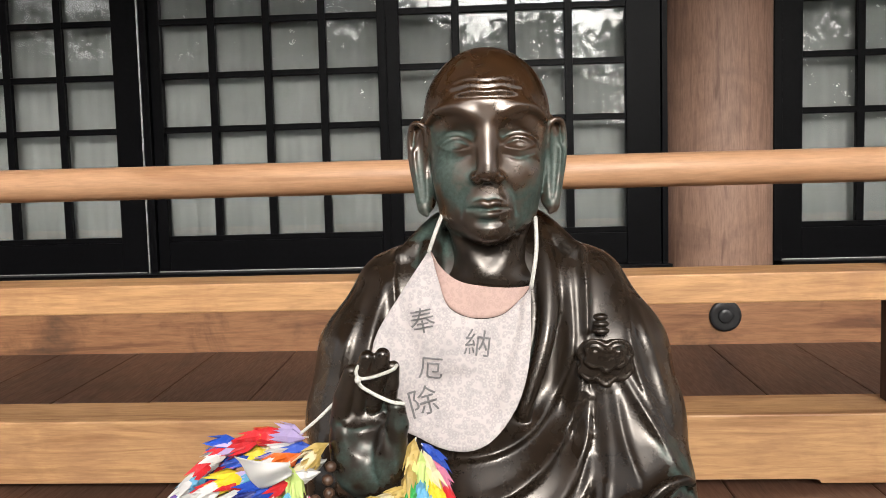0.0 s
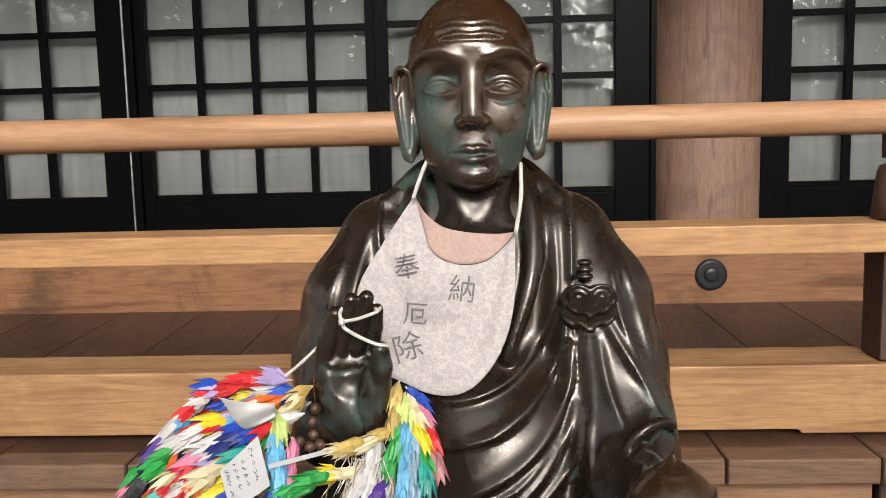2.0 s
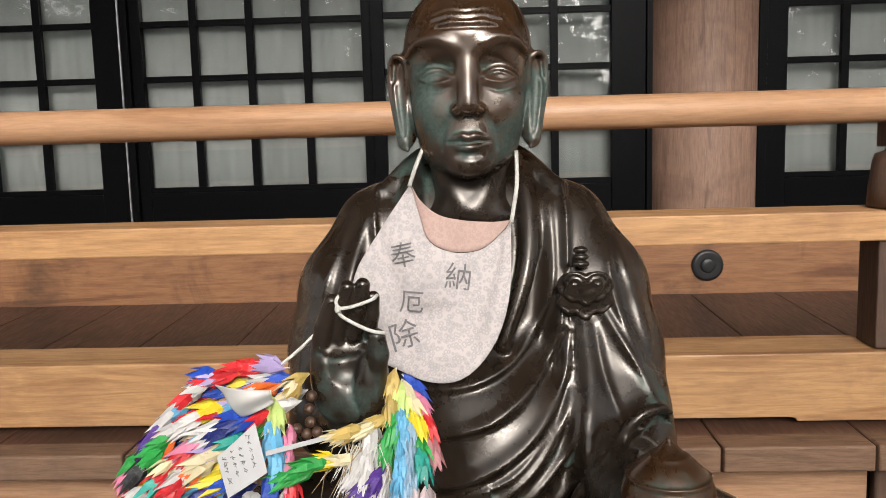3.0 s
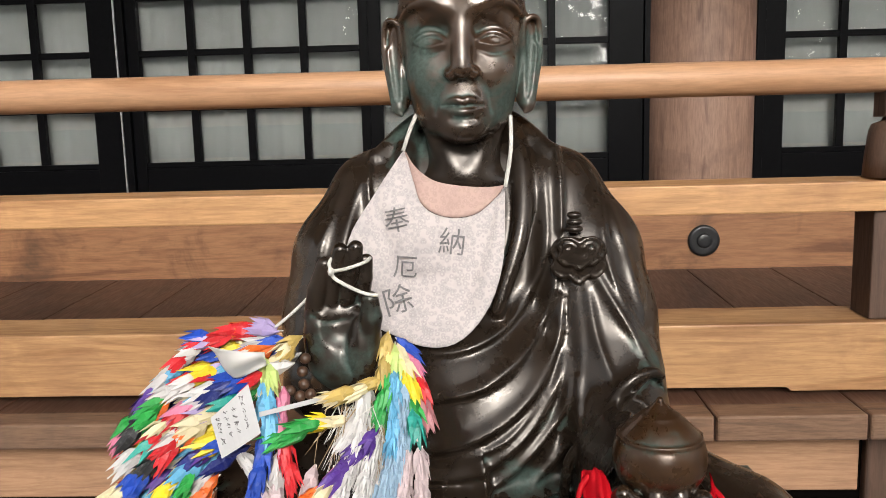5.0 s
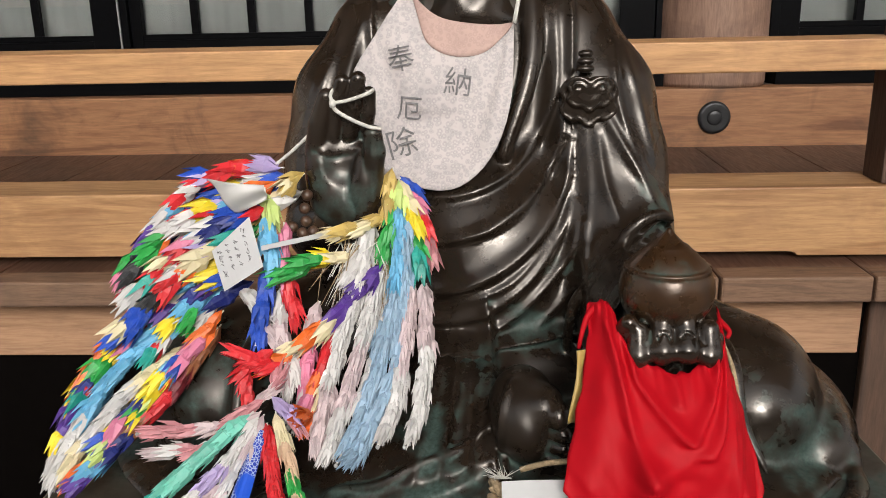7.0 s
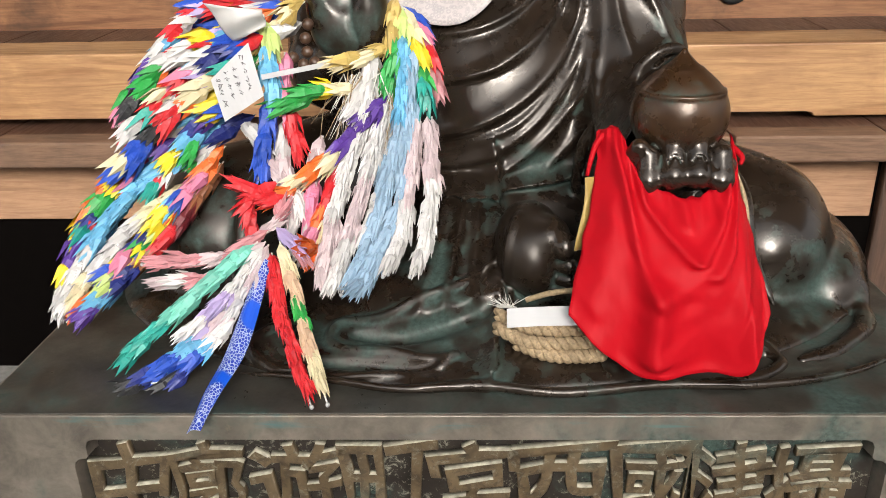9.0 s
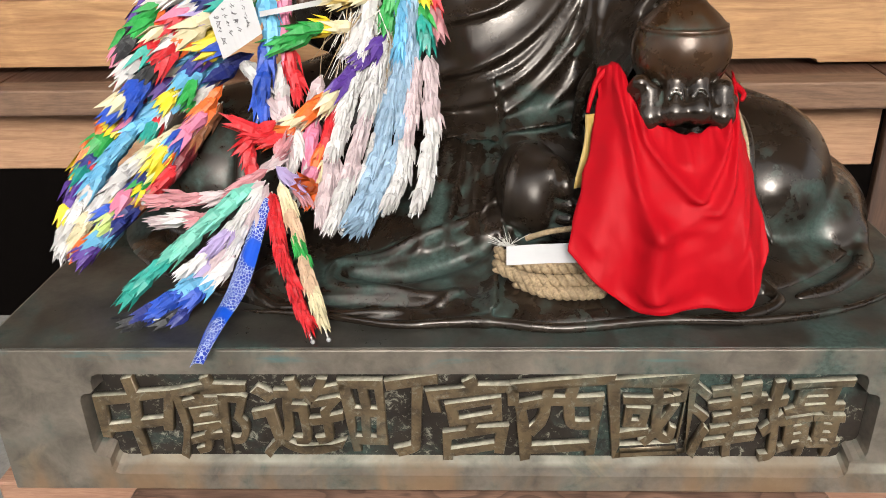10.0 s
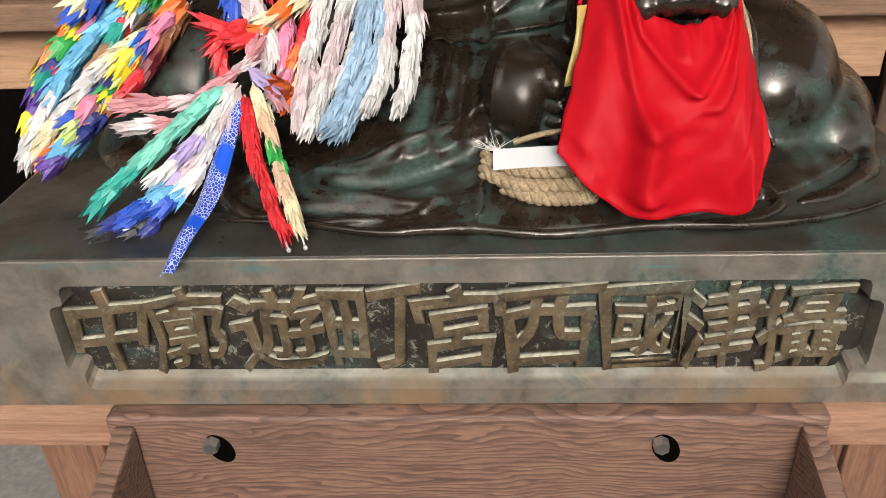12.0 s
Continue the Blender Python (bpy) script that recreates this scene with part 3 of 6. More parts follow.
tagged(part("door_jamb", box((-1.524, 2.775, 1.052), (-1.491, 2.86, 2.8), 0.002), BLACK), "black lacquered jamb between the doors", "jamb", kind="structure")
tagged(part("door_jamb", box((0.756, 2.74, 1.052), (0.82, 2.86, 2.8), 0.002), BLACK), "black lacquered jamb beside the column", "jamb", kind="structure")
tagged(part("door_jamb", box((1.225, 2.74, 1.052), (1.261, 2.86, 2.8), 0.002), BLACK), "black lacquered jamb beside the column", "jamb", kind="structure")


def curtain(x0, x1):
    def place(u, v):
        x = x0 + (x1 - x0) * u
        return (x, 2.862 + 0.0025 * math.sin(x * 55) + 0.0012 * math.sin(x * 131 + v), 1.05 + 1.75 * v)
    c = part("curtain", sheet(place, int((x1 - x0) * 90), 2, 0.002), SCREEN, None, "", True)
    return tagged(c, "pale grey pleated curtain hanging behind the glass", "curtain", "curtains behind the doors")


curtain(-2.8, -1.54)
curtain(-1.49, 0.75)
curtain(1.27, 2.5)

col = thing("column", "large round brown timber column with vertical grain and cracks", "column", kind="structure")
part("shaft", lathe([(0.222, 0.0), (0.226, 0.02), (0.226, 2.63)], 64, (1.0, 2.79, 0.963)), COLUMN, col, "", True)

# the hall round it
tagged(part("wall_north", box((-6, 2.74, 2.8), (6, 2.95, 3.6), 0), PLASTER), "pale plaster wall over the doors", "wall", kind="structure")
tagged(part("lintel", box((-4.2, 2.70, 2.80), (4.0, 2.738, 2.98), 0.004), POSTW), "dark timber lintel over the doors", "lintel", kind="structure")
tagged(part("wall_west", box((-6, 2.7, 0.7), (-2.76, 2.9, 2.8), 0), PLASTER), "pale plaster wall beside the doors", "wall", kind="structure")
tagged(part("wall_east", box((2.46, 2.7, 0.7), (6, 2.9, 2.8), 0), PLASTER), "pale plaster wall beside the doors", "wall", kind="structure")
tagged(part("room_wall", box((-6, 5.0, 0), (6, 5.1, 3.6), 0), PLASTER), "wall of the dim room behind the doors", "wall", kind="structure")
tagged(part("ceiling", box((-6, -1.10, 3.60), (6, 5.1, 3.70), 0), RAIL), "brown boarded ceiling under the deep eaves", "ceiling", kind="structure")

# balustrade: round top rail, flat middle rail, heavy bottom rail with a drain notch
bal = thing("balustrade", "cypress veranda balustrade with a round top rail and two square rails", "balustrade")
part("top_rail", rod((-4.1, 1.165, 1.4335), (4.0, 1.165, 1.4235), 0.0405, None, 40), RAIL, bal, "smooth round pale cedar rail", True)
bm = box((-4.1, 1.12, 1.112), (4.0, 1.23, 1.182), 0.004)
for v in bm.verts:
    if v.co.z > 1.15 and v.co.y > 1.2:
        v.co.z += 0.007
part("middle_rail", bm, BEAM, bal)
bm = bmesh.new()
side = [(-4.1, 0.690), (0.752, 0.690), (0.768, 0.688), (0.775, 0.678), (4.0, 0.678), (4.0, 0.846), (-4.1, 0.846)]
front = [bm.verts.new((x, 1.12, z)) for x, z in side]
back = [bm.verts.new((x, 1.265, z + (0.010 if z > 0.8 else 0))) for x, z in side]
bm.faces.new(front)
bm.faces.new(back[::-1])
for i in range(len(side)):
    j = (i + 1) % len(side)
    bm.faces.new((front[i], back[i], back[j], front[j]))
bmesh.ops.recalc_face_normals(bm, faces=bm.faces)
bmesh.ops.bevel(bm, geom=[e for e in bm.edges if abs(e.verts[0].co.x - e.verts[1].co.x) > 1], offset=0.004, segments=2, profile=0.5, affect="EDGES")
part("bottom_rail", bm, BEAM, bal)
for x in (0.958, -2.6):
    part("post", box((x, 1.135, 0.85), (x + 0.10, 1.235, 1.112), 0.004), POSTW, bal, "dark brown square post")
    part("bell_strut", lathe([(0.060, 0.0), (0.057, 0.05), (0.050, 0.11), (0.044, 0.126), (0.024, 0.133), (0.020, 0.142)], 32, (x + 0.050, 1.175, 1.188)), POSTW, bal, "", True)
    part("strut_block", box((x + 0.018, 1.145, 1.330), (x + 0.082, 1.205, 1.392), 0.003), POSTW, bal)


# ---- across the yard, behind the viewer ----
def tree(x, y, h, spread, seed):
    rnd = random.Random(seed)
    t = thing("tree", "tall dark green broadleaf tree across the temple yard", "tree", "trees across the yard")
    bm = rod((x, y, 0), (x, y, h * 0.75), 0.22, 0.07, 10)
    for i in range(9):
        a, z = rnd.uniform(0, 6.28), h * rnd.uniform(0.3, 0.72)
        rod((x, y, z), (x + spread * 0.7 * math.cos(a), y + spread * 0.7 * math.sin(a), z + h * 0.16), 0.07, 0.02, 6, bm)
    part("trunk", bm, POSTW, t)
    vs, fs = [], []
    clumps = [(rnd.gauss(0, spread * 0.45), rnd.gauss(0, spread * 0.45), h * rnd.uniform(0.3, 1.0), rnd.uniform(0.5, 1.1)) for _ in range(46)]
    for cx, cy, cz, r in clumps:
        for _ in range(110):
            p = Vector((x + cx + rnd.gauss(0, r * 0.5), y + cy + rnd.gauss(0, r * 0.5), cz + rnd.gauss(0, r * 0.35)))
            u = Vector((rnd.gauss(0, 1), rnd.gauss(0, 1), rnd.gauss(0, 1))).normalized() * rnd.uniform(0.10, 0.20)
            w = u.orthogonal().normalized() * 0.07
            n = len(vs)
            vs += [p - u, p + w, p + u, p - w]
            fs.append((n, n + 1, n + 2, n + 3))
    me = bpy.data.meshes.new("crown")
    me.from_pydata(vs, [], fs)
    link_mesh("crown", me, LEAF, t, "uneven crown of small dark green leaves")


LEAF = plain("leaf_green", (0.045, 0.075, 0.03), 0.5, 0.0, 0.4, 3, 0.0)
TILE = plain("roof_tile", (0.16, 0.165, 0.17), 0.5, 0.0, 0.3, 6, 0.1)
for i, (x, y, h, sp) in enumerate(((-4.6, -11, 6.2, 1.9), (4.8, -10.5, 5.2, 1.4), (8.0, -11, 6.4, 2.2), (-7.8, -13, 7.2, 2.6), (11.5, -12, 7.0, 2.4), (-12, -12, 7.2, 2.6), (-1.9, -11.6, 5.0, 1.5), (1.2, -11.9, 4.8, 1.5))):
    tree(x, y, h, sp, i)


def yard_hall():
    h = thing("yard_hall", "low temple building with a grey tiled roof across the yard", "building")
    part("wall", box((-9.5, -9.4, 0), (-2.6, -9.0, 2.6), 0.01), PLASTER, h)
    bm = bmesh.new()
    for i in range(52):
        x = -9.9 + i * 0.145
        rod((x, -8.0, 2.35), (x, -10.4, 4.3), 0.05, None, 6, bm)
    part("roof_tiles", bm, TILE, h, "rows of round grey roof tiles")
    bm = box((-9.95, -8.0, 2.2), (-2.4, -10.4, 2.3), 0)
    for v in bm.verts:
        v.co.z += (-8.0 - v.co.y) * 0.8125
    part("roof_bed", bm, TILE, h)


yard_hall()
# Unseen wall, added so low reflections in bronze and glass stay dark.
dark_screen = tagged(part("garden_wall", box((-14, -8.2, 0), (14, -7.9, 2.4), 0.02), DARK), "unseen near-black wall added across the yard to darken reflections", "wall", kind="structure")


# ---- the bronze statue ----
def sculpt_body():
    c = Clay((-0.60, 0.025, 0.585), (0.60, 0.93, 1.37), 0.0031)
    # spread hem, legs, lap
    c.ball((0, 0.42, 0.600), (0.575, 0.37, 0.045), 0.02)
    c.limb((-0.15, 0.60, 0.74), (-0.385, 0.41, 0.695), 0.115, 0.110, 0.05)
    c.ball((-0.385, 0.40, 0.685), (0.130, 0.15, 0.118), 0.03)
    c.limb((0.17, 0.60, 0.752), (0.408, 0.405, 0.676), 0.106, 0.112, 0.03)
    c.ball((0.408, 0.385, 0.668), (0.110, 0.135, 0.108), 0.03)
    c.ball((0.505, 0.46, 0.618), (0.092, 0.19, 0.074), 0.018)
    c.ball((-0.50, 0.45, 0.620), (0.06, 0.15, 0.06), 0.03)
    c.ball((0.0, 0.55, 0.69), (0.30, 0.17, 0.080), 0.04)
    c.ball((0.02, 0.57, 0.805), (0.19, 0.14, 0.075), 0.05)
    c.ball((-0.05, 0.30, 0.635), (0.13, 0.15, 0.055), 0.04)
    c.ball((-0.03, 0.40, 0.660), (0.11, 0.14, 0.070), 0.03)
    # trunk, shoulders, sleeves
    c.ball((0, 0.68, 1.03), (0.215, 0.155, 0.29), 0.05)
    c.ball((0.015, 0.60, 0.87), (0.20, 0.165, 0.16), 0.06)
    for s in (-1, 1):
        c.limb((s * 0.045, 0.67, 1.268), (s * 0.150, 0.66, 1.198), 0.062, 0.090, 0.03)
        c.limb((s * 0.150, 0.655, 1.198), (s * 0.197, 0.635, 1.10), 0.090, 0.107, 0.03)
        c.limb((s * 0.197, 0.635, 1.10), (s * 0.222, 0.60, 1.00), 0.107, 0.100, 0.03)
    c.limb((0.222, 0.60, 1.00), (0.240, 0.50, 0.865), 0.100, 0.088, 0.03)
    c.limb((-0.222, 0.60, 1.00), (-0.235, 0.50, 0.92), 0.098, 0.072, 0.03)
    c.limb((-0.235, 0.50, 0.92), (-0.195, 0.40, 0.945), 0.055, 0.032, 0.02)
    c.limb((0.24, 0.47, 0.86), (0.245, 0.26, 0.83), 0.062, 0.040, 0.02)
    c.ball((0.245, 0.40, 0.79), (0.07, 0.10, 0.09), 0.03)
    c.skin_front()
    # the front panel below the sash: pleats and a lapped edge
    c.pleat([(0.022, 0.800), (0.026, 0.735), (0.027, 0.668), (0.018, 0.625)], 0.012, 0.030, 0.007, 0.7)
    for pts, h in (([(-0.002, 0.75), (-0.006, 0.70), (-0.014, 0.655)], 0.006), ([(-0.022, 0.75), (-0.032, 0.71), (-0.050, 0.66)], 0.009), ([(-0.048, 0.75), (-0.066, 0.70), (-0.085, 0.65)], 0.008)):
        c.pleat(pts, h, 0.018, 0.008, 0.2)
    c.skin_front()
    # robe folds sweeping from the shoulder across the belly to the hem at the sash
    c.pleat([(0.150, 0.752), (0.105, 0.747), (0.016, 0.744), (-0.12, 0.748)], 0.014, 0.030, 0.006, 0.8)
    sweeps = (([(0.132, 1.26), (0.133, 1.144), (0.114, 1.074), (0.077, 1.018), (0.027, 0.987), (-0.036, 0.970), (-0.12, 0.964)], 0.012, 0.030),
              ([(0.148, 1.126), (0.141, 1.056), (0.113, 0.992), (0.058, 0.944), (-0.009, 0.913), (-0.12, 0.895)], 0.012, 0.030),
              ([(0.156, 1.056), (0.144, 0.979), (0.107, 0.912), (0.044, 0.861), (-0.028, 0.829), (-0.12, 0.815)], 0.017, 0.036),
              ([(0.158, 0.996), (0.143, 0.920), (0.102, 0.857), (0.039, 0.803), (-0.028, 0.778), (-0.12, 0.768)], 0.011, 0.026),
              ([(0.163, 0.954), (0.150, 0.878), (0.110, 0.825), (0.057, 0.778), (0.016, 0.757)], 0.011, 0.022),
              ([(0.171, 0.928), (0.164, 0.852), (0.137, 0.798), (0.101, 0.764)], 0.010, 0.020),
              ([(0.176, 1.065), (0.181, 0.979), (0.172, 0.878), (0.164, 0.78)], 0.004, 0.016))
    for pts, h, w in sweeps:
        c.pleat(pts, 0.85 * h, w, 0.0075, 0.25)
    for pts in ([(0.10, 0.965), (0.04, 0.925), (-0.06, 0.895)], [(0.12, 0.900), (0.05, 0.835), (-0.05, 0.800)]):
        c.pleat(pts, 0.005, 0.012, 0.006, 0.1)
    # sleeve: folds fanning from the clasp, and its open mouth
    c.pleat([(0.303, 0.925), (0.295, 0.938), (0.266, 0.930), (0.230, 0.907), (0.195, 0.863), (0.174, 0.810), (0.168, 0.75)], 0.020, 0.020, 0.006, 0.6)
    c.ball((0.262, c.front(0.262, 0.895) + 0.010, 0.892), (0.044, 0.034, 0.028), 0.010, (0, 35, 0), True)
    c.ball((0.212, c.front(0.212, 0.835) + 0.006, 0.835), (0.022, 0.026, 0.040), 0.012, (0, 20, 0), True)
    for pts, h in (([(0.210, 1.090), (0.240, 1.037), (0.273, 0.982), (0.293, 0.939)], 0.009), ([(0.226, 1.205), (0.228, 1.127), (0.248, 1.055), (0.282, 0.991)], 0.011),
                   ([(0.242, 1.195), (0.269, 1.100), (0.290, 1.009)], 0.008), ([(0.196, 1.062), (0.206, 0.992), (0.226, 0.926)], 0.008)):
        c.pleat(pts, h, 0.020, 0.008, 0.15)
    for pts, h in (([(-0.175, 1.25), (-0.198, 1.16), (-0.22, 1.05)], 0.008), ([(-0.215, 1.22), (-0.243, 1.13), (-0.262, 1.03)], 0.008), ([(-0.245, 1.17), (-0.272, 1.08), (-0.285, 1.0)], 0.006)):
        c.pleat(pts, h, 0.026, 0.010, 0.1)
    c.skin_front()
    # thick rolled edge of the sleeve's mouth
    c.line([(0.148, 0.430, 0.712), (0.148, 0.422, 0.758), (0.154, 0.414, 0.805), (0.172, 0.408, 0.838), (0.194, 0.404, 0.866), (0.217, 0.402, 0.897), (0.235, 0.402, 0.928), (0.258, 0.406, 0.946), (0.283, 0.420, 0.949), (0.303, 0.445, 0.935)], 0.0095, 0.005, 60, False, 0.7)
    c.skin_front()
    # foot with its toes, in its ring of cloth
    c.ball((0.070, 0.255, 0.704), (0.050, 0.080, 0.066), 0.010, (0, -8, 0))
    c.ball((0.092, 0.215, 0.735), (0.028, 0.034, 0.030), 0.012)
    c.ball((0.110, 0.190, 0.733), (0.0165, 0.020, 0.019), 0.006)
    for x, z, r in ((0.118, 0.705, 0.0125), (0.118, 0.684, 0.0115), (0.114, 0.665, 0.0105)):
        c.limb((x - 0.040, 0.215, z + 0.004), (x, 0.188, z), r, r * 0.95, 0.004)
    c.skin_front()
    c.fold([(0.040, 0.650), (0.036, 0.70), (0.043, 0.748), (0.066, 0.776), (0.098, 0.780), (0.122, 0.765)], 0.0065, 0.006, 0.2, False, 40, 0.6)
    # collar bands
    c.line([(-0.074, 0.67, 1.338), (-0.100, 0.605, 1.285), (-0.098, 0.558, 1.20), (-0.07, 0.53, 1.12)], 0.018, 0.012, 14, False, 0.7)
    c.line([(0.074, 0.67, 1.338), (0.095, 0.60, 1.275), (0.092, 0.54, 1.16), (0.05, 0.505, 1.03)], 0.016, 0.012, 14, False, 0.7)
    for s in (-1, 1):
        c.line([(s * 0.060, 0.72, 1.350), (s * 0.088, 0.68, 1.338), (s * 0.118, 0.640, 1.312), (s * 0.148, 0.610, 1.282)], 0.016, 0.020, 24, False, 0.7)
    c.skin_front()
    c.pleat([(0.158, 1.300), (0.160, 1.24), (0.158, 1.16)], 0.012, 0.016, 0.005, 0.5)
    c.pleat([(-0.160, 1.300), (-0.162, 1.25), (-0.160, 1.20)], 0.007, 0.016, 0.005, 0.4)
    # hems and loops lying on the pedestal
    c.line([(-0.30, 0.075, 0.609), (-0.20, 0.062, 0.611), (-0.10, 0.046, 0.607), (0.0, 0.050, 0.610), (0.10, 0.040, 0.607), (0.22, 0.055, 0.610), (0.34, 0.060, 0.608), (0.45, 0.085, 0.611), (0.56, 0.15, 0.612)], 0.0065, 0.008, 60)
    loop = [(0.024, 0.235), (-0.04, 0.189), (-0.115, 0.168), (-0.182, 0.176), (-0.198, 0.146), (-0.180, 0.119), (-0.109, 0.108), (-0.065, 0.097), (-0.030, 0.100)]
    c.drape([(-0.165, 0.148), (-0.10, 0.140), (-0.03, 0.150), (0.02, 0.175)], 0.013, 0.016, -0.45, True, 40)
    c.drape([(-0.20, 0.095), (-0.12, 0.086), (-0.05, 0.078)], 0.009, 0.012, -0.4, True, 40)
    c.drape(loop, 0.0062, 0.005, 0.1, False, 70, 0.7)
    c.drape([(-0.030, 0.100), (-0.06, 0.080), (-0.12, 0.071), (-0.22, 0.075)], 0.0055, 0.005, 0.1, False, 50, 0.6)
    c.drape([(-0.25, 0.20), (-0.30, 0.140), (-0.265, 0.095), (-0.20, 0.085)], 0.008, 0.006, 0.15, False, 40)
    c.drape([(0.30, 0.135), (0.355, 0.155), (0.380, 0.120), (0.33, 0.080), (0.27, 0.075)], 0.009, 0.006, 0.1, False, 40)
    c.drape([(0.31, 0.115), (0.345, 0.125), (0.345, 0.105)], 0.008, 0.010, 0.2, True, 30)
    c.drape([(0.41, 0.13), (0.47, 0.16), (0.53, 0.23), (0.55, 0.30)], 0.016, 0.02, 0.4, False, 40)
    c.drape([(0.39, 0.10), (0.46, 0.125), (0.53, 0.19)], 0.008, 0.012, 0.2, True, 40)
    # folds over the knees
    for s, x in ((1, 0.36), (1, 0.33), (-1, -0.33)):
        c.line([(x - s * 0.02, 0.40, 0.812), (x, 0.29, 0.775), (x + s * 0.005, 0.235, 0.70), (x + s * 0.03, 0.20, 0.645)], 0.010, 0.014, 16)
    c.line([(-0.345, 0.33, 0.78), (-0.335, 0.275, 0.735), (-0.35, 0.25, 0.675)], 0.012, 0.014, 14)
    c.skin_front()
    return c


def sculpt_head():
    c = Clay((-0.165, 0.44, 1.215), (0.165, 0.78, 1.65), 0.0024)
    c.ball((0, 0.632, 1.518), (0.109, 0.127, 0.118), 0.01)
    c.ball((0, 0.603, 1.430), (0.094, 0.088, 0.108), 0.03)
    c.ball((0, 0.588, 1.360), (0.080, 0.073, 0.060), 0.03)
    c.ball((0, 0.538, 1.326), (0.034, 0.027, 0.024), 0.02)
    c.limb((0, 0.63, 1.36), (0, 0.64, 1.20), 0.064, 0.074, 0.02)
    for s in (-1, 1):
        c.ball((s * 0.056, 0.553, 1.415), (0.030, 0.028, 0.036), 0.03)
        c.ball((s * 0.050, 0.507, 1.482), (0.036, 0.028, 0.019), 0.012, (0, 0, 0), True)
        c.line([(s * 0.099, 0.568, 1.505), (s * 0.078, 0.536, 1.521), (s * 0.052, 0.517, 1.524), (s * 0.028, 0.510, 1.515), (s * 0.011, 0.512, 1.506)], 0.0080, 0.009, 24, False, 0.55)
        c.ball((s * 0.050, 0.553, 1.4655), (0.031, 0.024, 0.0150), 0.005)
        c.ball((s * 0.0175, 0.514, 1.412), (0.0105, 0.013, 0.0105), 0.006)
        c.line([(s * 0.027, 0.514, 1.402), (s * 0.040, 0.521, 1.382), (s * 0.046, 0.529, 1.352)], 0.0020, 0.012, 14, True)
        # long ears, standing out from the head
        c.ball((s * 0.113, 0.622, 1.474), (0.014, 0.032, 0.040), 0.012, (0, 0, -s * 38))
        c.limb((s * 0.117, 0.612, 1.455), (s * 0.108, 0.596, 1.364), 0.0125, 0.0120, 0.010)
        c.limb((s * 0.104, 0.614, 1.450), (s * 0.100, 0.602, 1.370), 0.0085, 0.0075, 0.010)
        c.line([(s * 0.100, 0.600, 1.492), (s * 0.116, 0.602, 1.508), (s * 0.130, 0.614, 1.500), (s * 0.132, 0.616, 1.455), (s * 0.124, 0.606, 1.405), (s * 0.115, 0.594, 1.362), (s * 0.104, 0.589, 1.352)], 0.0050, 0.004, 36, False, 0.85)
        c.line([(s * 0.115, 0.600, 1.490), (s * 0.116, 0.597, 1.450), (s * 0.109, 0.584, 1.380)], 0.0095, 0.004, 24, True, 0.6)
        # throat
        c.line([(s * 0.050, 0.592, 1.315), (s * 0.032, 0.580, 1.280), (s * 0.008, 0.574, 1.250)], 0.011, 0.025, 12)
    c.ball((0, 0.62, 1.235), (0.10, 0.055, 0.03), 0.03)
    c.ball((0, 0.534, 1.530), (0.060, 0.026, 0.026), 0.022)
    c.limb((0, 0.521, 1.506), (0, 0.504, 1.432), 0.0130, 0.0160, 0.012)
    c.ball((0, 0.503, 1.419), (0.0165, 0.016, 0.0145), 0.006)
    c.line([(-0.033, 0.527, 1.365), (-0.012, 0.511, 1.371), (0, 0.511, 1.368), (0.012, 0.511, 1.371), (0.033, 0.527, 1.365)], 0.0065, 0.005, 16)
    c.line([(-0.027, 0.524, 1.358), (0, 0.510, 1.352), (0.027, 0.524, 1.358)], 0.0072, 0.005, 14)
    c.line([(-0.034, 0.521, 1.3625), (0, 0.503, 1.3610), (0.034, 0.521, 1.3625)], 0.0030, 0.003, 14, True)
    c.line([(-0.02, 0.513, 1.341), (0, 0.506, 1.340), (0.02, 0.513, 1.341)], 0.0045, 0.008, 12, True)
    c.line([(0, 0.509, 1.394), (0, 0.505, 1.379)], 0.0026, 0.004, 6, True)
    c.skin_front()
    for s in (-1, 1):
        c.fold([(s * 0.079, 1.4645), (s * 0.064, 1.4735), (s * 0.047, 1.4765), (s * 0.032, 1.4715), (s * 0.022, 1.4615)], 0.0044, 0.002, 0.1)
        c.fold([(s * 0.077, 1.4635), (s * 0.052, 1.4555), (s * 0.026, 1.4600)], 0.0034, 0.002, 0.2)
        c.fold([(s * 0.074, 1.4635), (s * 0.060, 1.4695), (s * 0.046, 1.4715), (s * 0.030, 1.4655)], 0.0016, 0.002, 0.3, True)
        c.fold([(s * 0.084, 1.472), (s * 0.064, 1.4845), (s * 0.044, 1.4865), (s * 0.024, 1.477)], 0.0024, 0.004, 0.1, True)
        c.fold([(s * 0.076, 1.449), (s * 0.052, 1.4425), (s * 0.028, 1.449)], 0.0020, 0.006, 0.2, True)
    for z, w in ((1.566, 0.050), (1.556, 0.056), (1.545, 0.048)):
        c.fold([(-w, z + 0.000), (-w * 0.5, z + 0.0035), (0, z + 0.001), (w * 0.5, z + 0.0035), (w, z)], 0.0045, 0.005, 0.6)
        c.fold([(-w, z - 0.006), (0, z - 0.005), (w, z - 0.006)], 0.0024, 0.005, 0.3, True)
    c.skin_front()
    return c


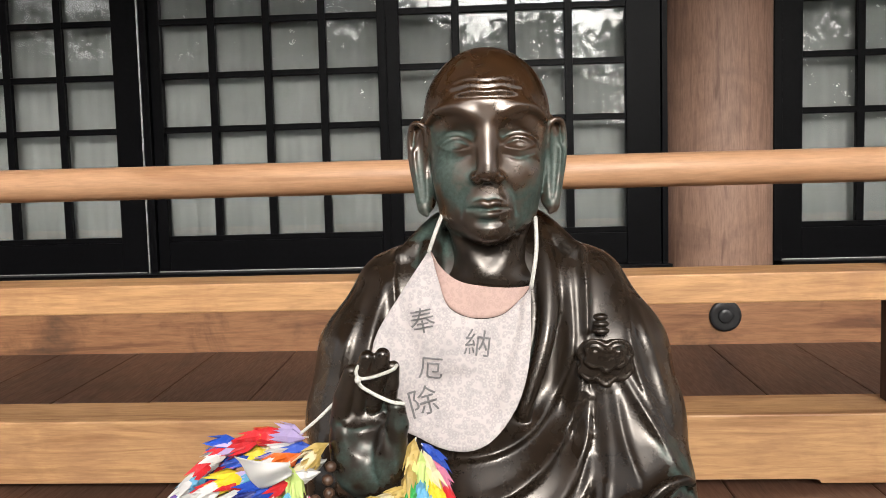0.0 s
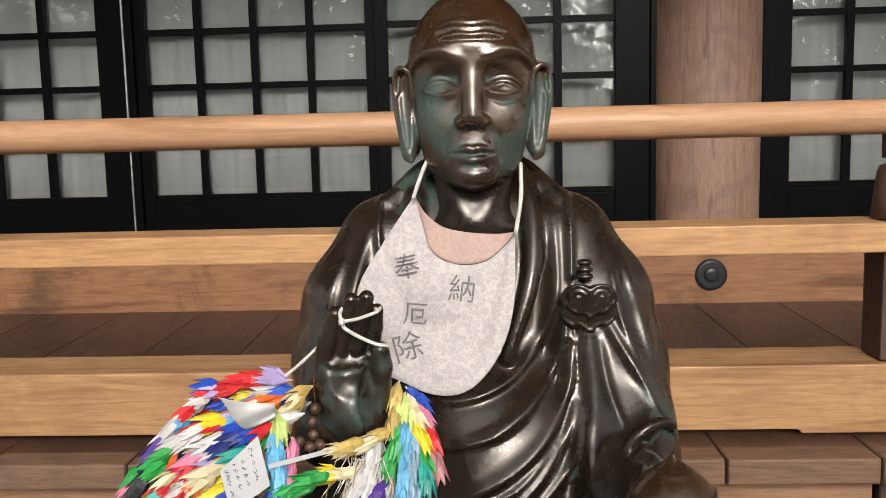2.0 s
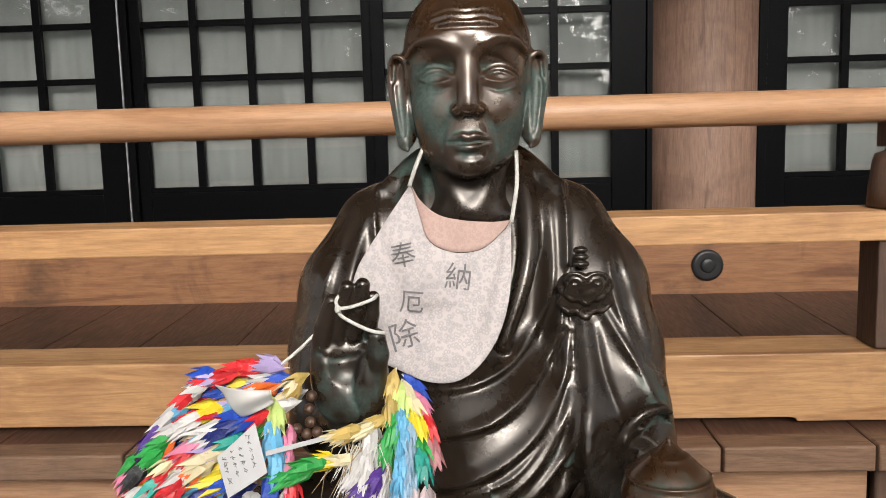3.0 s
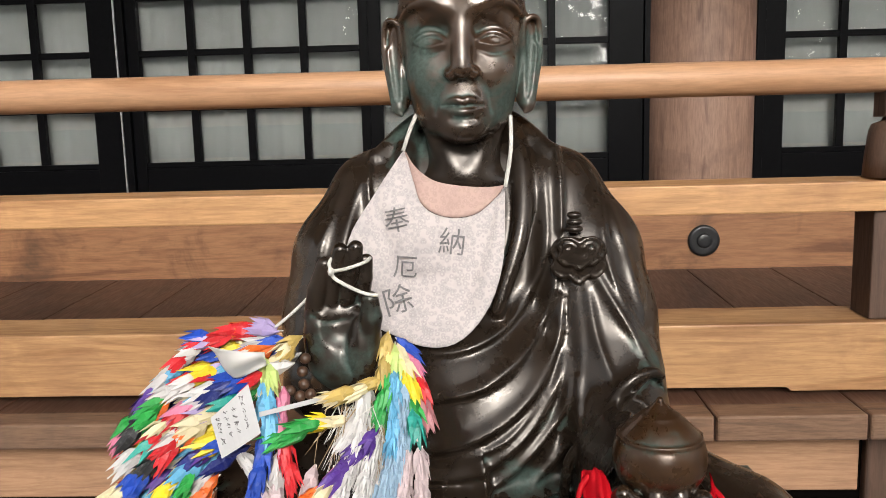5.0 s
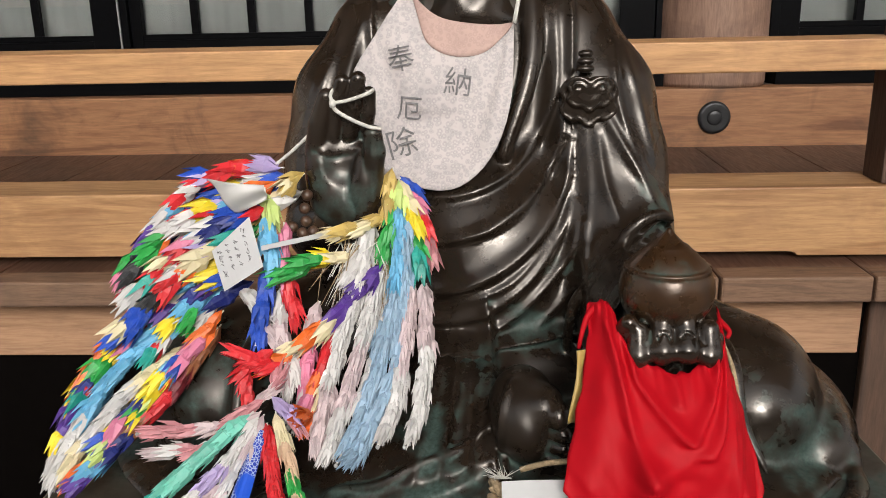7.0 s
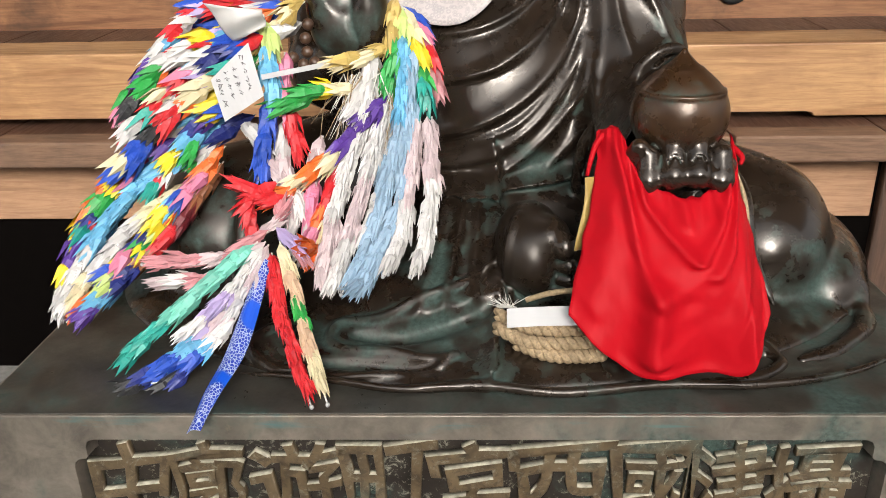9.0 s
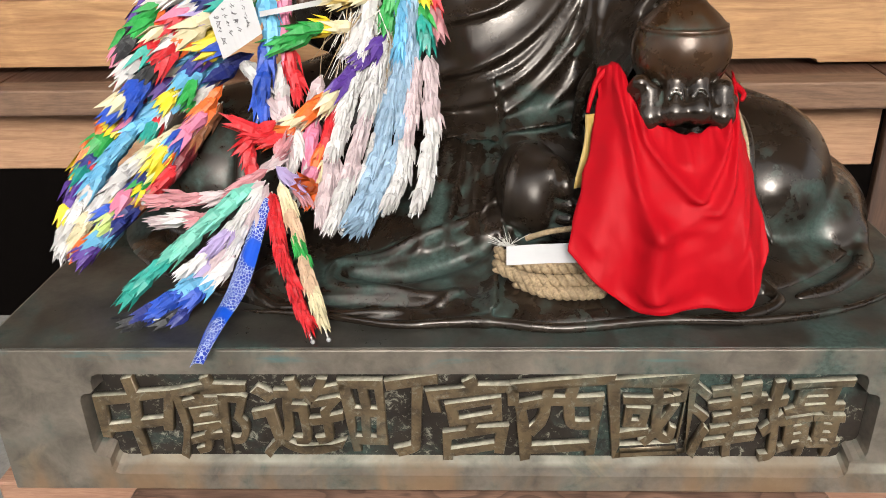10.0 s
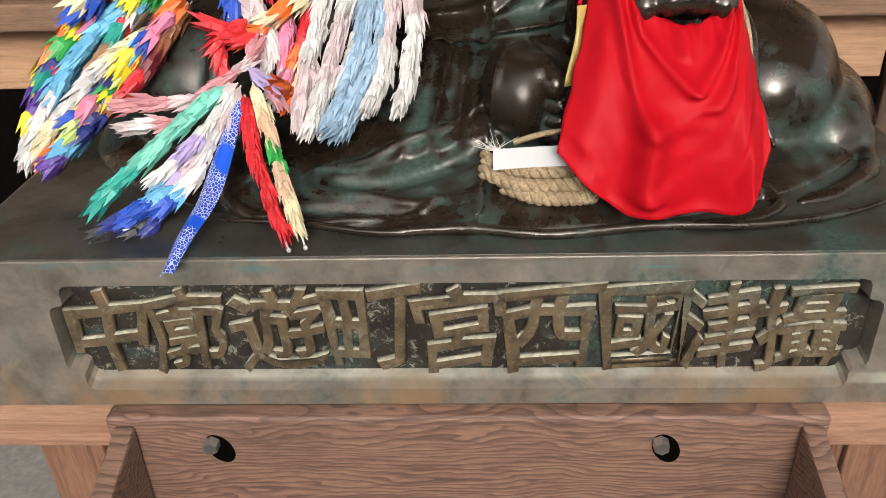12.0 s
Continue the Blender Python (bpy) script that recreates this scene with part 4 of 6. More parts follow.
def sculpt_raised_palm():
    c = Clay((-0.28, 0.30, 0.925), (-0.09, 0.46, 1.20), 0.0026)
    c.ball((-0.184, 0.378, 1.020), (0.056, 0.028, 0.072), 0.01)
    c.ball((-0.181, 0.366, 0.986), (0.050, 0.030, 0.042), 0.014)
    c.ball((-0.213, 0.369, 1.025), (0.026, 0.026, 0.060), 0.016)
    c.ball((-0.153, 0.362, 1.012), (0.026, 0.027, 0.054), 0.014)
    c.ball((-0.186, 0.340, 1.046), (0.018, 0.010, 0.022), 0.014, (0, 0, 0), True)
    c.limb((-0.185, 0.390, 0.985), (-0.205, 0.45, 0.940), 0.036, 0.040, 0.02)
    for a, m, b, r in (((-0.225, 0.366, 1.060), (-0.215, 0.354, 1.100), (-0.201, 0.347, 1.138), 0.0148),
                       ((-0.199, 0.368, 1.080), (-0.189, 0.354, 1.125), (-0.178, 0.348, 1.158), 0.0140),
                       ((-0.174, 0.368, 1.085), (-0.165, 0.355, 1.130), (-0.156, 0.350, 1.161), 0.0138),
                       ((-0.154, 0.376, 1.080), (-0.147, 0.366, 1.115), (-0.143, 0.362, 1.141), 0.0120),
                       ((-0.144, 0.356, 1.025), (-0.137, 0.347, 1.060), (-0.138, 0.344, 1.086), 0.0165)):
        c.limb(a, m, r, r * 0.96, 0.003)
        c.limb(m, b, r * 0.96, r * 0.80, 0.003)
    c.skin_front()
    c.fold([(-0.226, 1.062), (-0.200, 1.052), (-0.172, 1.056), (-0.158, 1.062)], 0.0022, 0.005, 0.3, True)
    c.fold([(-0.166, 1.060), (-0.176, 1.030), (-0.174, 0.995), (-0.166, 0.975)], 0.0028, 0.007, 0.3, True)
    c.skin_front()
    return c


def sculpt_jewel():
    c = Clay((0.165, 0.11, 0.785), (0.335, 0.33, 0.99), 0.0026)
    c.ball((0.246, 0.21, 0.902), (0.0600, 0.0600, 0.058), 0.01)
    c.limb((0.246, 0.21, 0.936), (0.246, 0.21, 0.978), 0.034, 0.004, 0.018)
    for z, r in ((0.9315, 0.0535), (0.957, 0.0240)):
        ring = [(0.246 + r * math.cos(a), 0.21 + r * math.sin(a), z) for a in [2 * math.pi * i / 10 for i in range(11)]]
        c.line(ring, 0.0021, 0.003, 41, False, 1.0)
    c.ball((0.246, 0.225, 0.836), (0.060, 0.060, 0.026), 0.012)
    for i in range(4):
        x = 0.203 + 0.0285 * i
        up = (-0.003, 0.004, 0.005, -0.001)[i]
        c.limb((x, 0.185, 0.820 + up), (x, 0.152 - 0.6 * up, 0.836 + up), 0.0152, 0.0150 + 0.2 * up, 0.010)
        c.limb((x, 0.152 - 0.6 * up, 0.836 + up), (x + 0.001, 0.164, 0.864 + up), 0.0150, 0.0128, 0.006)
        c.line([(x - 0.006, 0.1475, 0.850), (x - 0.0065, 0.1475, 0.858), (x, 0.1490, 0.866), (x + 0.0065, 0.1475, 0.858), (x + 0.006, 0.1475, 0.850)], 0.0016, 0.002, 14, True, 0.8)
    c.limb((0.300, 0.175, 0.845), (0.288, 0.148, 0.832), 0.013, 0.011, 0.005)
    c.limb((0.185, 0.185, 0.845), (0.192, 0.165, 0.872), 0.014, 0.011, 0.006)
    return c


def sculpt_clasp(body):
    """The scrolled cloud clasp under its ribbed knob."""
    c = Clay((0.115, 0.47, 1.045), (0.255, 0.62, 1.215), 0.0022)
    x0, z0 = 0.183, 1.118
    e = body.front(x0, z0) - 0.010

    def cloud(wide, high, dz, y, thick):
        """A flat plate with a lobed edge, rimmed by a raised bead."""
        shape = ((0.0, 0.62), (0.34, 0.88), (0.76, 0.90), (0.98, 0.50), (0.84, 0.05), (0.96, -0.32), (0.66, -0.66), (0.34, -0.62), (0.0, -0.92))
        half = [(wide * u, high * v) for u, v in shape]
        edge = half + [(-u, v) for u, v in half[-2:0:-1]] + half[:1]
        bow = lambda u: 3.2 * u * u
        for u, v in [(k * p[0], k * p[1]) for p in edge for k in (0.80, 0.45)] + [(0, 0)]:
            c.ball((x0 + u, y + bow(u), z0 + dz + v), (0.30 * wide, thick, 0.30 * high), 0.004)
        c.line([(x0 + u, y - thick + 0.0015 + bow(u), z0 + dz + v) for u, v in edge], 0.0030, 0.0025, 64, False, 1.0)
    cloud(0.044, 0.038, -0.010, e, 0.007)
    cloud(0.034, 0.027, 0.004, e - 0.006, 0.006)
    for s in (-1, 1):
        c.line([(x0 + s * 0.006, e - 0.0125, z0 + 0.012), (x0 + s * 0.014, e - 0.012, z0 + 0.020), (x0 + s * 0.023, e - 0.011, z0 + 0.019), (x0 + s * 0.022, e - 0.011, z0 + 0.010), (x0 + s * 0.015, e - 0.012, z0 + 0.011)], 0.0022, 0.002, 30, False, 0.8)
    for i in range(3):
        c.ball((x0 - 0.006, e + 0.007, z0 + 0.042 + 0.0115 * i), (0.0145 - 0.001 * i, 0.010, 0.0062), 0.002)
    return c


BODY = sculpt_body()
statue_mesh = skin_mesh("bronze_statue", [BODY, sculpt_clasp(BODY), sculpt_head(), sculpt_raised_palm(), sculpt_jewel()])
statue = tagged(link_mesh("bronze_statue", statue_mesh, BRONZE), "dark bronze seated temple statue with green patina, one palm raised", "statue")


# ---- pedestal, stand and box: turned a little from the veranda ----
ASKEW = pose(0, 0, 0, 0, 0, 1.0)


def pedestal():
    p = thing("pedestal", "bronze block pedestal with a raised inscription in a sunk panel", "pedestal")
    x0, x1, y1, z0, z1 = -0.605, 0.605, 0.86, 0.3885, 0.6005
    bm = bmesh.new()
    q = [bm.verts.new((x, y, z)) for x, y, z in ((x0, 0, z0), (x1, 0, z0), (x1, 0, z1), (x0, 0, z1), (x0, y1, z0), (x1, y1, z0), (x1, y1, z1), (x0, y1, z1))]
    for f in ((1, 5, 6, 2), (5, 4, 7, 6), (4, 0, 3, 7), (3, 2, 6, 7), (4, 5, 1, 0)):
        bm.faces.new([q[i] for i in f])
    # the sunk panel with stepped corners
    a, b, lo, hi = -0.490, 0.474, 0.413, 0.567
    loop = []
    for cx, cz, sx, sz in ((a, lo, 1, 1), (b, lo, -1, 1), (b, hi, -1, -1), (a, hi, 1, -1)):
        corner = [(0, 0.040), (0.002, 0.033), (0.007, 0.029), (0.015, 0.028), (0.019, 0.024), (0.019, 0.010), (0.022, 0.003), (0.029, 0.0)]
        corner = [(cx + sx * u, cz + sz * v) for u, v in corner]
        loop += corner if (sx > 0) == (sz > 0) else corner[::-1]
    rim = [bm.verts.new((x, 0, z)) for x, z in loop]
    mid = ((a + b) / 2, (lo + hi) / 2)
    def sunk(x, z, inset=0.0):
        k = (z - lo) / (hi - lo)
        return (mid[0] + (x - mid[0]) * (0.993 - inset), 0.024 - 0.5 * inset, lo + 0.014 + inset + k * (hi - lo - 0.017 - 2 * inset))
    deep = [bm.verts.new(sunk(x, z)) for x, z in loop]
    n = len(rim)
    for i in range(n):
        bm.faces.new((rim[i], rim[(i + 1) % n], deep[(i + 1) % n], deep[i]))
    edges = [bm.edges.get((rim[i], rim[(i + 1) % n])) for i in range(n)] + [bm.edges.get((q[i], q[(i + 1) % 4])) for i in range(4)]
    bmesh.ops.triangle_fill(bm, use_beauty=True, edges=edges)
    bm.faces.new(deep)
    bmesh.ops.recalc_face_normals(bm, faces=bm.faces)
    outer = [e for e in bm.edges if e.verts[0] in q and e.verts[1] in q]
    bmesh.ops.bevel(bm, geom=outer, offset=0.0018, segments=2, profile=0.5, affect="EDGES")
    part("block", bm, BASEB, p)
    plate = bmesh.new()
    ring = [plate.verts.new((sunk(x, z, 0.0008)[0], 0.0222, sunk(x, z, 0.0008)[2])) for x, z in loop]
    plate.faces.new(ring)
    bmesh.ops.recalc_face_normals(plate, faces=plate.faces)
    if plate.faces[:][0].normal.y > 0:
        bmesh.ops.reverse_faces(plate, faces=plate.faces[:])
    r = bmesh.ops.extrude_face_region(plate, geom=plate.faces[:])
    for v in r["geom"]:
        if isinstance(v, bmesh.types.BMVert):
            v.co.y += 0.0012
    bmesh.ops.recalc_face_normals(plate, faces=plate.faces)
    part("panel_ground", plate, SUNK, p, "dark rough ground of the sunk panel")
    # Thin layer: green patina, with the top's dark reflections put into its colour.
    part("top_plate", box((x0 + 0.004, 0.004, 0.6000), (x1 - 0.004, y1 - 0.004, 0.6018), 0.0008), TOPB, p, "upper face green with patina, its dark reflections put into the colour")
    middles = (-0.431, -0.336, -0.223, -0.110, -0.006, 0.099, 0.210, 0.300, 0.394)
    widths = (0.098, 0.098, 0.116, 0.112, 0.106, 0.116, 0.100, 0.092, 0.104)
    for i, ch in enumerate("中廓遊町宮西國津攝"):
        me = glyphs(ch, 0.120, 0.0042, 0.0012, 0.0010)
        lo_x, hi_x = min(v.co.x for v in me.vertices), max(v.co.x for v in me.vertices)
        lo_y, hi_y = min(v.co.y for v in me.vertices), max(v.co.y for v in me.vertices)
        for v in me.vertices:
            x = ((v.co.x - lo_x) / (hi_x - lo_x) - 0.5) * widths[i]
            y = ((v.co.y - lo_y) / (hi_y - lo_y) - 0.5) * 0.120
            v.co.x = x * (1 + 0.10 * y / 0.06) + 0.0026 * math.sin(70 * y + 2 * i)
            v.co.y = y + 0.10 * x + 0.0028 * math.sin(65 * x + 1.7 * i)
        me.materials.append(GLYPH)
        me.materials.append(PALE_FACE)
        # faces of the strokes that point upward take the paler material
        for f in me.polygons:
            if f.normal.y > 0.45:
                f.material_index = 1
        g = link_mesh("inscription_character", me, GLYPH, p)
        g.matrix_basis = pose(middles[i], 0.0172, 0.4935, 90, 0, 0)
    return p


pedestal().matrix_basis = ASKEW


def stand():
    s = thing("wooden_stand", "pale brown timber stand carrying the bronze pedestal", "stand")
    part("top", box((-0.64, 0.012, 0.306), (0.64, 0.90, 0.388), 0.005), STAND, s)
    for x in (-0.60, 0.51):
        for y in (0.05, 0.75):
            part("leg", box((x, y, 0.0), (x + 0.09, y + 0.09, 0.3065), 0.004), LEGW, s)
    part("apron", box((-0.51, 0.06, 0.21), (0.51, 0.09, 0.3065), 0.003), LEGW, s)
    return s


stand().matrix_basis = ASKEW


HOLE = plain("black_hole", (0.003, 0.0025, 0.002), 0.9)
HOLE.node_tree.nodes["Principled BSDF"].inputs["Specular IOR Level"].default_value = 0.0


def offering_box():
    s = thing("offering_box", "open weathered wooden offering box bolted to the stand", "box")
    bm = box((-0.452, -0.022, 0.16), (0.440, 0.010, 0.386), 0.007, 3)
    part("back_board", bm, BOXW, s)
    for x in (-0.440, 0.404):
        bm = box((x, -0.30, 0.16), (x + 0.026, -0.0225, 0.376), 0.004)
        for v in bm.verts:
            if v.co.z > 0.3:
                v.co.z += 0.30 * (v.co.y + 0.022)
        part("side_board", bm, BOXW, s)
    part("front_board", box((-0.455, -0.325, 0.16), (0.443, -0.3005, 0.285), 0.004), BOXW, s)
    part("bottom_board", box((-0.413, -0.300, 0.165), (0.403, -0.023, 0.18), 0.002), BOXW, s)
    for x in (-0.320, 0.238):
        bm = rod((x + 0.008, -0.0228, 0.336), (x + 0.008, -0.0222, 0.336), 0.017, None, 24)
        for v in bm.verts:
            v.co.z = 0.336 + (v.co.z - 0.336) * 1.35
            v.co.x += (0.336 - v.co.z) * 0.25
        part("bolt_hole", bm, HOLE, s, "dark worn hole")
        part("bolt", rod((x, -0.036, 0.347), (x, -0.022, 0.347), 0.0095, 0.0105, 6), STRIP, s, "dull steel bolt head")
    return s


offering_box().matrix_basis = ASKEW


# ---- cloths, papers and cords on the statue ----
def cloth(name, col, rough, sheen=0.3, print_scale=0.0, print_col=(1, 1, 1)):
    m, nt, b = shader(name)
    v = coords(nt, (1, 1, 1), True)
    c = mix(nt, ramp(nt, noise_of(nt, v, 9, 5, 0.6), (0.4, 0.0), (0.75, 0.35)), col, tuple(x * 0.78 for x in col))
    if print_scale:
        w = node(nt, "TexVoronoi", Scale=print_scale)
        nt.links.new(v, w.inputs["Vector"])
        c = mix(nt, ramp(nt, w.outputs["Distance"], (0.22, 0.0), (0.32, 0.65), (0.42, 0.1), (0.5, 0.5), (0.6, 0.0)), c, print_col)
        c = mix(nt, ramp(nt, noise_of(nt, v, 30, 4), (0.5, 0.0), (0.7, 0.35)), c, print_col)
    nt.links.new(c, b.inputs["Base Color"])
    b.inputs["Roughness"].default_value = rough
    b.inputs["Sheen Weight"].default_value = sheen
    weave = noise_of(nt, v, 900, 2)
    bump(nt, b, weave, 0.12, 0.0008)
    return m


BIBC = cloth("printed_cotton", (0.53, 0.475, 0.455), 0.9, 0.05, 130, (0.27, 0.25, 0.255))
PINK = cloth("pink_lining", (0.49, 0.335, 0.290), 0.9, 0.05, 160, (0.36, 0.24, 0.21))
REDS = cloth("red_satin", (0.42, 0.003, 0.009), 0.56, 0.0)
REDS.node_tree.nodes["Principled BSDF"].inputs["Specular IOR Level"].default_value = 0.13
WHITES = cloth("white_satin", (0.52, 0.50, 0.47), 0.4)
INK = plain("grey_ink", (0.17, 0.16, 0.16), 0.8, 0.0, 0.3, 200, 0)
CORD = plain("white_cord", (0.58, 0.56, 0.51), 0.7, 0.0, 0.1, 300, 0.2)
PAPER = plain("white_paper", (0.50, 0.495, 0.49), 0.7, 0.0, 0.05, 20, 0)
STRAW = plain("straw_rope", (0.36, 0.26, 0.15), 0.8, 0.0, 0.5, 260, 0.8)
BEADW = plain("brown_wooden_bead", (0.085, 0.045, 0.027), 0.4, 0.0, 0.4, 80, 0.2)
GOLDR = cloth("yellow_ribbon", (0.40, 0.26, 0.06), 0.5)


def chest(x, z, lift=0.006):
    """The cloth's place over the chest: it spans hollows."""
    ys = [BODY.front(x + dx, z + dz) for dx in (-0.03, -0.015, 0, 0.015, 0.03) for dz in (-0.015, 0, 0.015)]
    ys = [y for y in ys if y is not None]
    return 0.5 * (min(ys) + sum(ys) / len(ys)) - lift


def bib():
    b = thing("bib", "white printed cotton bib with pink lining, tied round the neck", "bib")
    scoop = spline([(-0.100, 1.294), (-0.085, 1.243), (-0.069, 1.202), (-0.030, 1.182), (0.017, 1.186), (0.052, 1.213), (0.066, 1.231)], 41)
    edge = spline([(-0.101, 1.294), (-0.150, 1.222), (-0.192, 1.150), (-0.192, 1.075), (-0.150, 1.010), (-0.085, 0.984), (-0.025, 0.985), (0.030, 1.030), (0.060, 1.110), (0.067, 1.232)], 41)
    neck = spline([(-0.100, 1.295), (-0.083, 1.268), (-0.052, 1.243), (-0.010, 1.233), (0.036, 1.229), (0.066, 1.232)], 41)

    def between(p, q, lift):
        def place(u, v):
            i = int(round(u * 40))
            x, z = p[i] * (1 - v) + q[i] * v
            wrinkle = 0.0022 * math.sin(38 * x + 9 * z) * v + 0.0015 * math.sin(70 * x - 20 * z) * v
            return (x, chest(x, z, lift) + wrinkle, z)
        return place
    part("panel", sheet(between(scoop, edge, 0.013), 40, 22, 0.0016), BIBC, b, "white cotton with a fine grey floral print", True)
    rims = [chest(x, z, 0.007) for x, z in scoop]

    def inner(u, v):
        i = int(round(u * 40))
        x, z = neck[i] * (1 - v) + scoop[i] * v
        return (x, sum(rims[max(0, i - 3):i + 4]) / len(rims[max(0, i - 3):i + 4]) + 0.010 * (1 - v) * math.sin(math.pi * u) - 0.001, z)
    part("lining", sheet(inner, 40, 8, 0.0016), PINK, b, "faded pink cotton lining", True)
    part("tie", tube([(-0.100, 0.545, 1.292), (-0.088, 0.545, 1.325), (-0.078, 0.575, 1.352)], 0.0035, 8, 14), CORD, b, "white cotton tape", True)
    part("tie", tube([(0.066, 0.520, 1.231), (0.076, 0.528, 1.29), (0.078, 0.565, 1.345)], 0.0035, 8, 14), CORD, b, "white cotton tape", True)
    for ch, x, z, size, lean in (("奉", -0.112, 1.178, 0.044, -10), ("納", -0.022, 1.140, 0.046, 8), ("厄", -0.100, 1.101, 0.042, 6), ("除", -0.113, 1.046, 0.050, -14)):
        me = glyphs(ch, size, 0.0)
        r = radians(lean)
        for v in me.vertices:
            px, pz = v.co.x * math.cos(r) + v.co.y * math.sin(r), -v.co.x * math.sin(r) + v.co.y * math.cos(r)
            v.co = (x + px, chest(x + px, z + pz, 0.0165) + 0.0022 * math.sin(38 * (x + px) + 9 * (z + pz)), z + pz)
        link_mesh("character", me, INK, b, "grey brushed character")


bib()


def red_cloth():
    t = thing("red_apron", "bright red satin apron hanging from the bronze wrist", "cloth")
    top = spline([(0.148, 0.215, 0.880), (0.170, 0.205, 0.888), (0.196, 0.155, 0.838), (0.245, 0.137, 0.818), (0.285, 0.148, 0.830), (0.306, 0.185, 0.858), (0.316, 0.225, 0.872)], 61)
    low = spline([(0.106, 0.075, 0.692), (0.142, 0.052, 0.658), (0.186, 0.046, 0.628), (0.245, 0.042, 0.628), (0.304, 0.046, 0.628), (0.326, 0.056, 0.655), (0.343, 0.082, 0.692)], 61)

    def place(u, v):
        i = int(round(u * 60))
        p = top[i] * (1 - v) + low[i] * v
        x, y, z = p
        x += (0.245 - x) * 0.10 * math.sin(math.pi * v) * (1 - v)
        z += 0.008 * math.sin(math.pi * v)
        y -= 0.030 * math.sin(math.pi * min(1, v * 1.05)) * math.sin(math.pi * u)
        gather = max(0, 1 - v * 4.5)
        y += 0.0055 * gather * math.sin(u * 75) + 0.002 * gather * math.sin(u * 133)
        def crease(u0, v0, u1, v1, deep, wide):
            """A rounded fold along a line of the cloth."""
            du, dv = u1 - u0, v1 - v0
            t = max(0.0, min(1.0, ((u - u0) * du + (v - v0) * dv) / (du * du + dv * dv)))
            far = math.hypot(u - u0 - t * du, (v - v0 - t * dv) * 1.2)
            return -deep * math.exp(-(far / wide) ** 2)
        y += crease(0.10, 0.02, 0.37, 0.55, 0.015, 0.055) + crease(0.37, 0.52, 0.38, 0.90, 0.024, 0.050)
        y += crease(0.95, 0.05, 0.60, 0.42, 0.015, 0.045) + crease(0.28, 0.05, 0.52, 0.34, 0.014, 0.035) + crease(0.76, 0.03, 0.54, 0.32, 0.013, 0.035)
        y += crease(0.50, 0.02, 0.50, 0.16, 0.006, 0.025) + crease(0.72, 0.50, 0.80, 1.0, 0.012, 0.10) + crease(0.14, 0.45, 0.08, 0.85, 0.008, 0.07) + crease(0.52, 0.60, 0.56, 1.0, -0.010, 0.07)
        y += 0.003 * math.sin(u * 19 + 3 * v) * v + 0.006 * (noise.noise(Vector((u * 5 + 2 * v, v * 3, 0.3)))) + 0.0035 * noise.noise(Vector((u * 13 + 7 * v, v * 8, 1.7))) + 0.0012 * noise.noise(Vector((u * 38, v * 17 + 6 * u, 5.1)))
        x += 0.0025 * noise.noise(Vector((v * 9, u * 3, 4.0)))
        return (x, y, z)
    part("satin", sheet(place, 60, 48, 0.0018), REDS, t, "", True)
    part("tie", tube([(0.160, 0.21, 0.880), (0.146, 0.20, 0.868), (0.138, 0.19, 0.848), (0.134, 0.185, 0.830)], 0.0050, 8, 16, None, 0.5), REDS, t, "", True)
    part("tie", tube([(0.312, 0.20, 0.862), (0.321, 0.185, 0.853), (0.318, 0.18, 0.845)], 0.0042, 8, 12, None, 0.6), REDS, t, "", True)
    part("cord", tube([(0.318, 0.205, 0.835), (0.331, 0.190, 0.80), (0.335, 0.175, 0.765), (0.331, 0.165, 0.735)], 0.0030, 8, 24), STRAW, t, "pale braided cord", True)
    part("ribbon", sheet(lambda u, v: (0.130 + 0.013 * u - 0.010 * v + 0.003 * math.sin(5 * v), 0.172 - 0.03 * v + 0.005 * u + 0.003 * math.sin(6 * v), 0.832 - 0.085 * v), 3, 12, 0.001), GOLDR, t, "yellow ribbon", True)


red_cloth()


def rope_coil():
    r = thing("straw_rope", "short coil of twisted straw rope lying on the pedestal", "rope")
    rows = (((0.022, 0.150, 0.656), (0.060, 0.120, 0.652), (0.105, 0.112, 0.652), (0.150, 0.12, 0.652)), ((0.020, 0.132, 0.645), (0.060, 0.104, 0.640), (0.105, 0.098, 0.640), (0.15, 0.105, 0.640)), ((0.045, 0.115, 0.632), (0.085, 0.093, 0.628), (0.125, 0.090, 0.628), (0.155, 0.095, 0.628)))
    for pts in rows:
        c = spline(pts, 90)
        for s in range(2):
            path = []
            for i, p in enumerate(c):
                a = i * 0.42 + s * math.pi
                path.append((p[0], p[1] + 0.0042 * math.cos(a), p[2] + 0.0042 * math.sin(a)))
            part("rope_strand", tube(path, 0.0058, 7, 90), STRAW, r, "", True)
    part("cord", tube([(0.060, 0.165, 0.668), (0.09, 0.160, 0.680), (0.125, 0.150, 0.690), (0.15, 0.14, 0.70)], 0.004, 7, 24), STRAW, r, "", True)
    fib = bmesh.new()
    rnd = random.Random(4)
    for i in range(36):
        p = Vector((0.036 + rnd.gauss(0, 0.006), 0.15, 0.664))
        q = p + Vector((rnd.gauss(-0.012, 0.012), rnd.gauss(-0.004, 0.004), abs(rnd.gauss(0.012, 0.008))))
        rod(p, q, 0.0006, 0.0002, 4, fib)
    part("frayed_end", fib, CORD, r)
    s = part("paper_strip", sheet(lambda u, v: (0.034 + 0.092 * u, 0.112 - 0.012 * u + 0.010 * v + 0.002 * math.sin(3 * u), 0.655 + 0.010 * u + 0.022 * v), 8, 3, 0.0006), PAPER)
    tagged(s, "blank white paper strip tucked on the straw rope", "paper")


rope_coil()


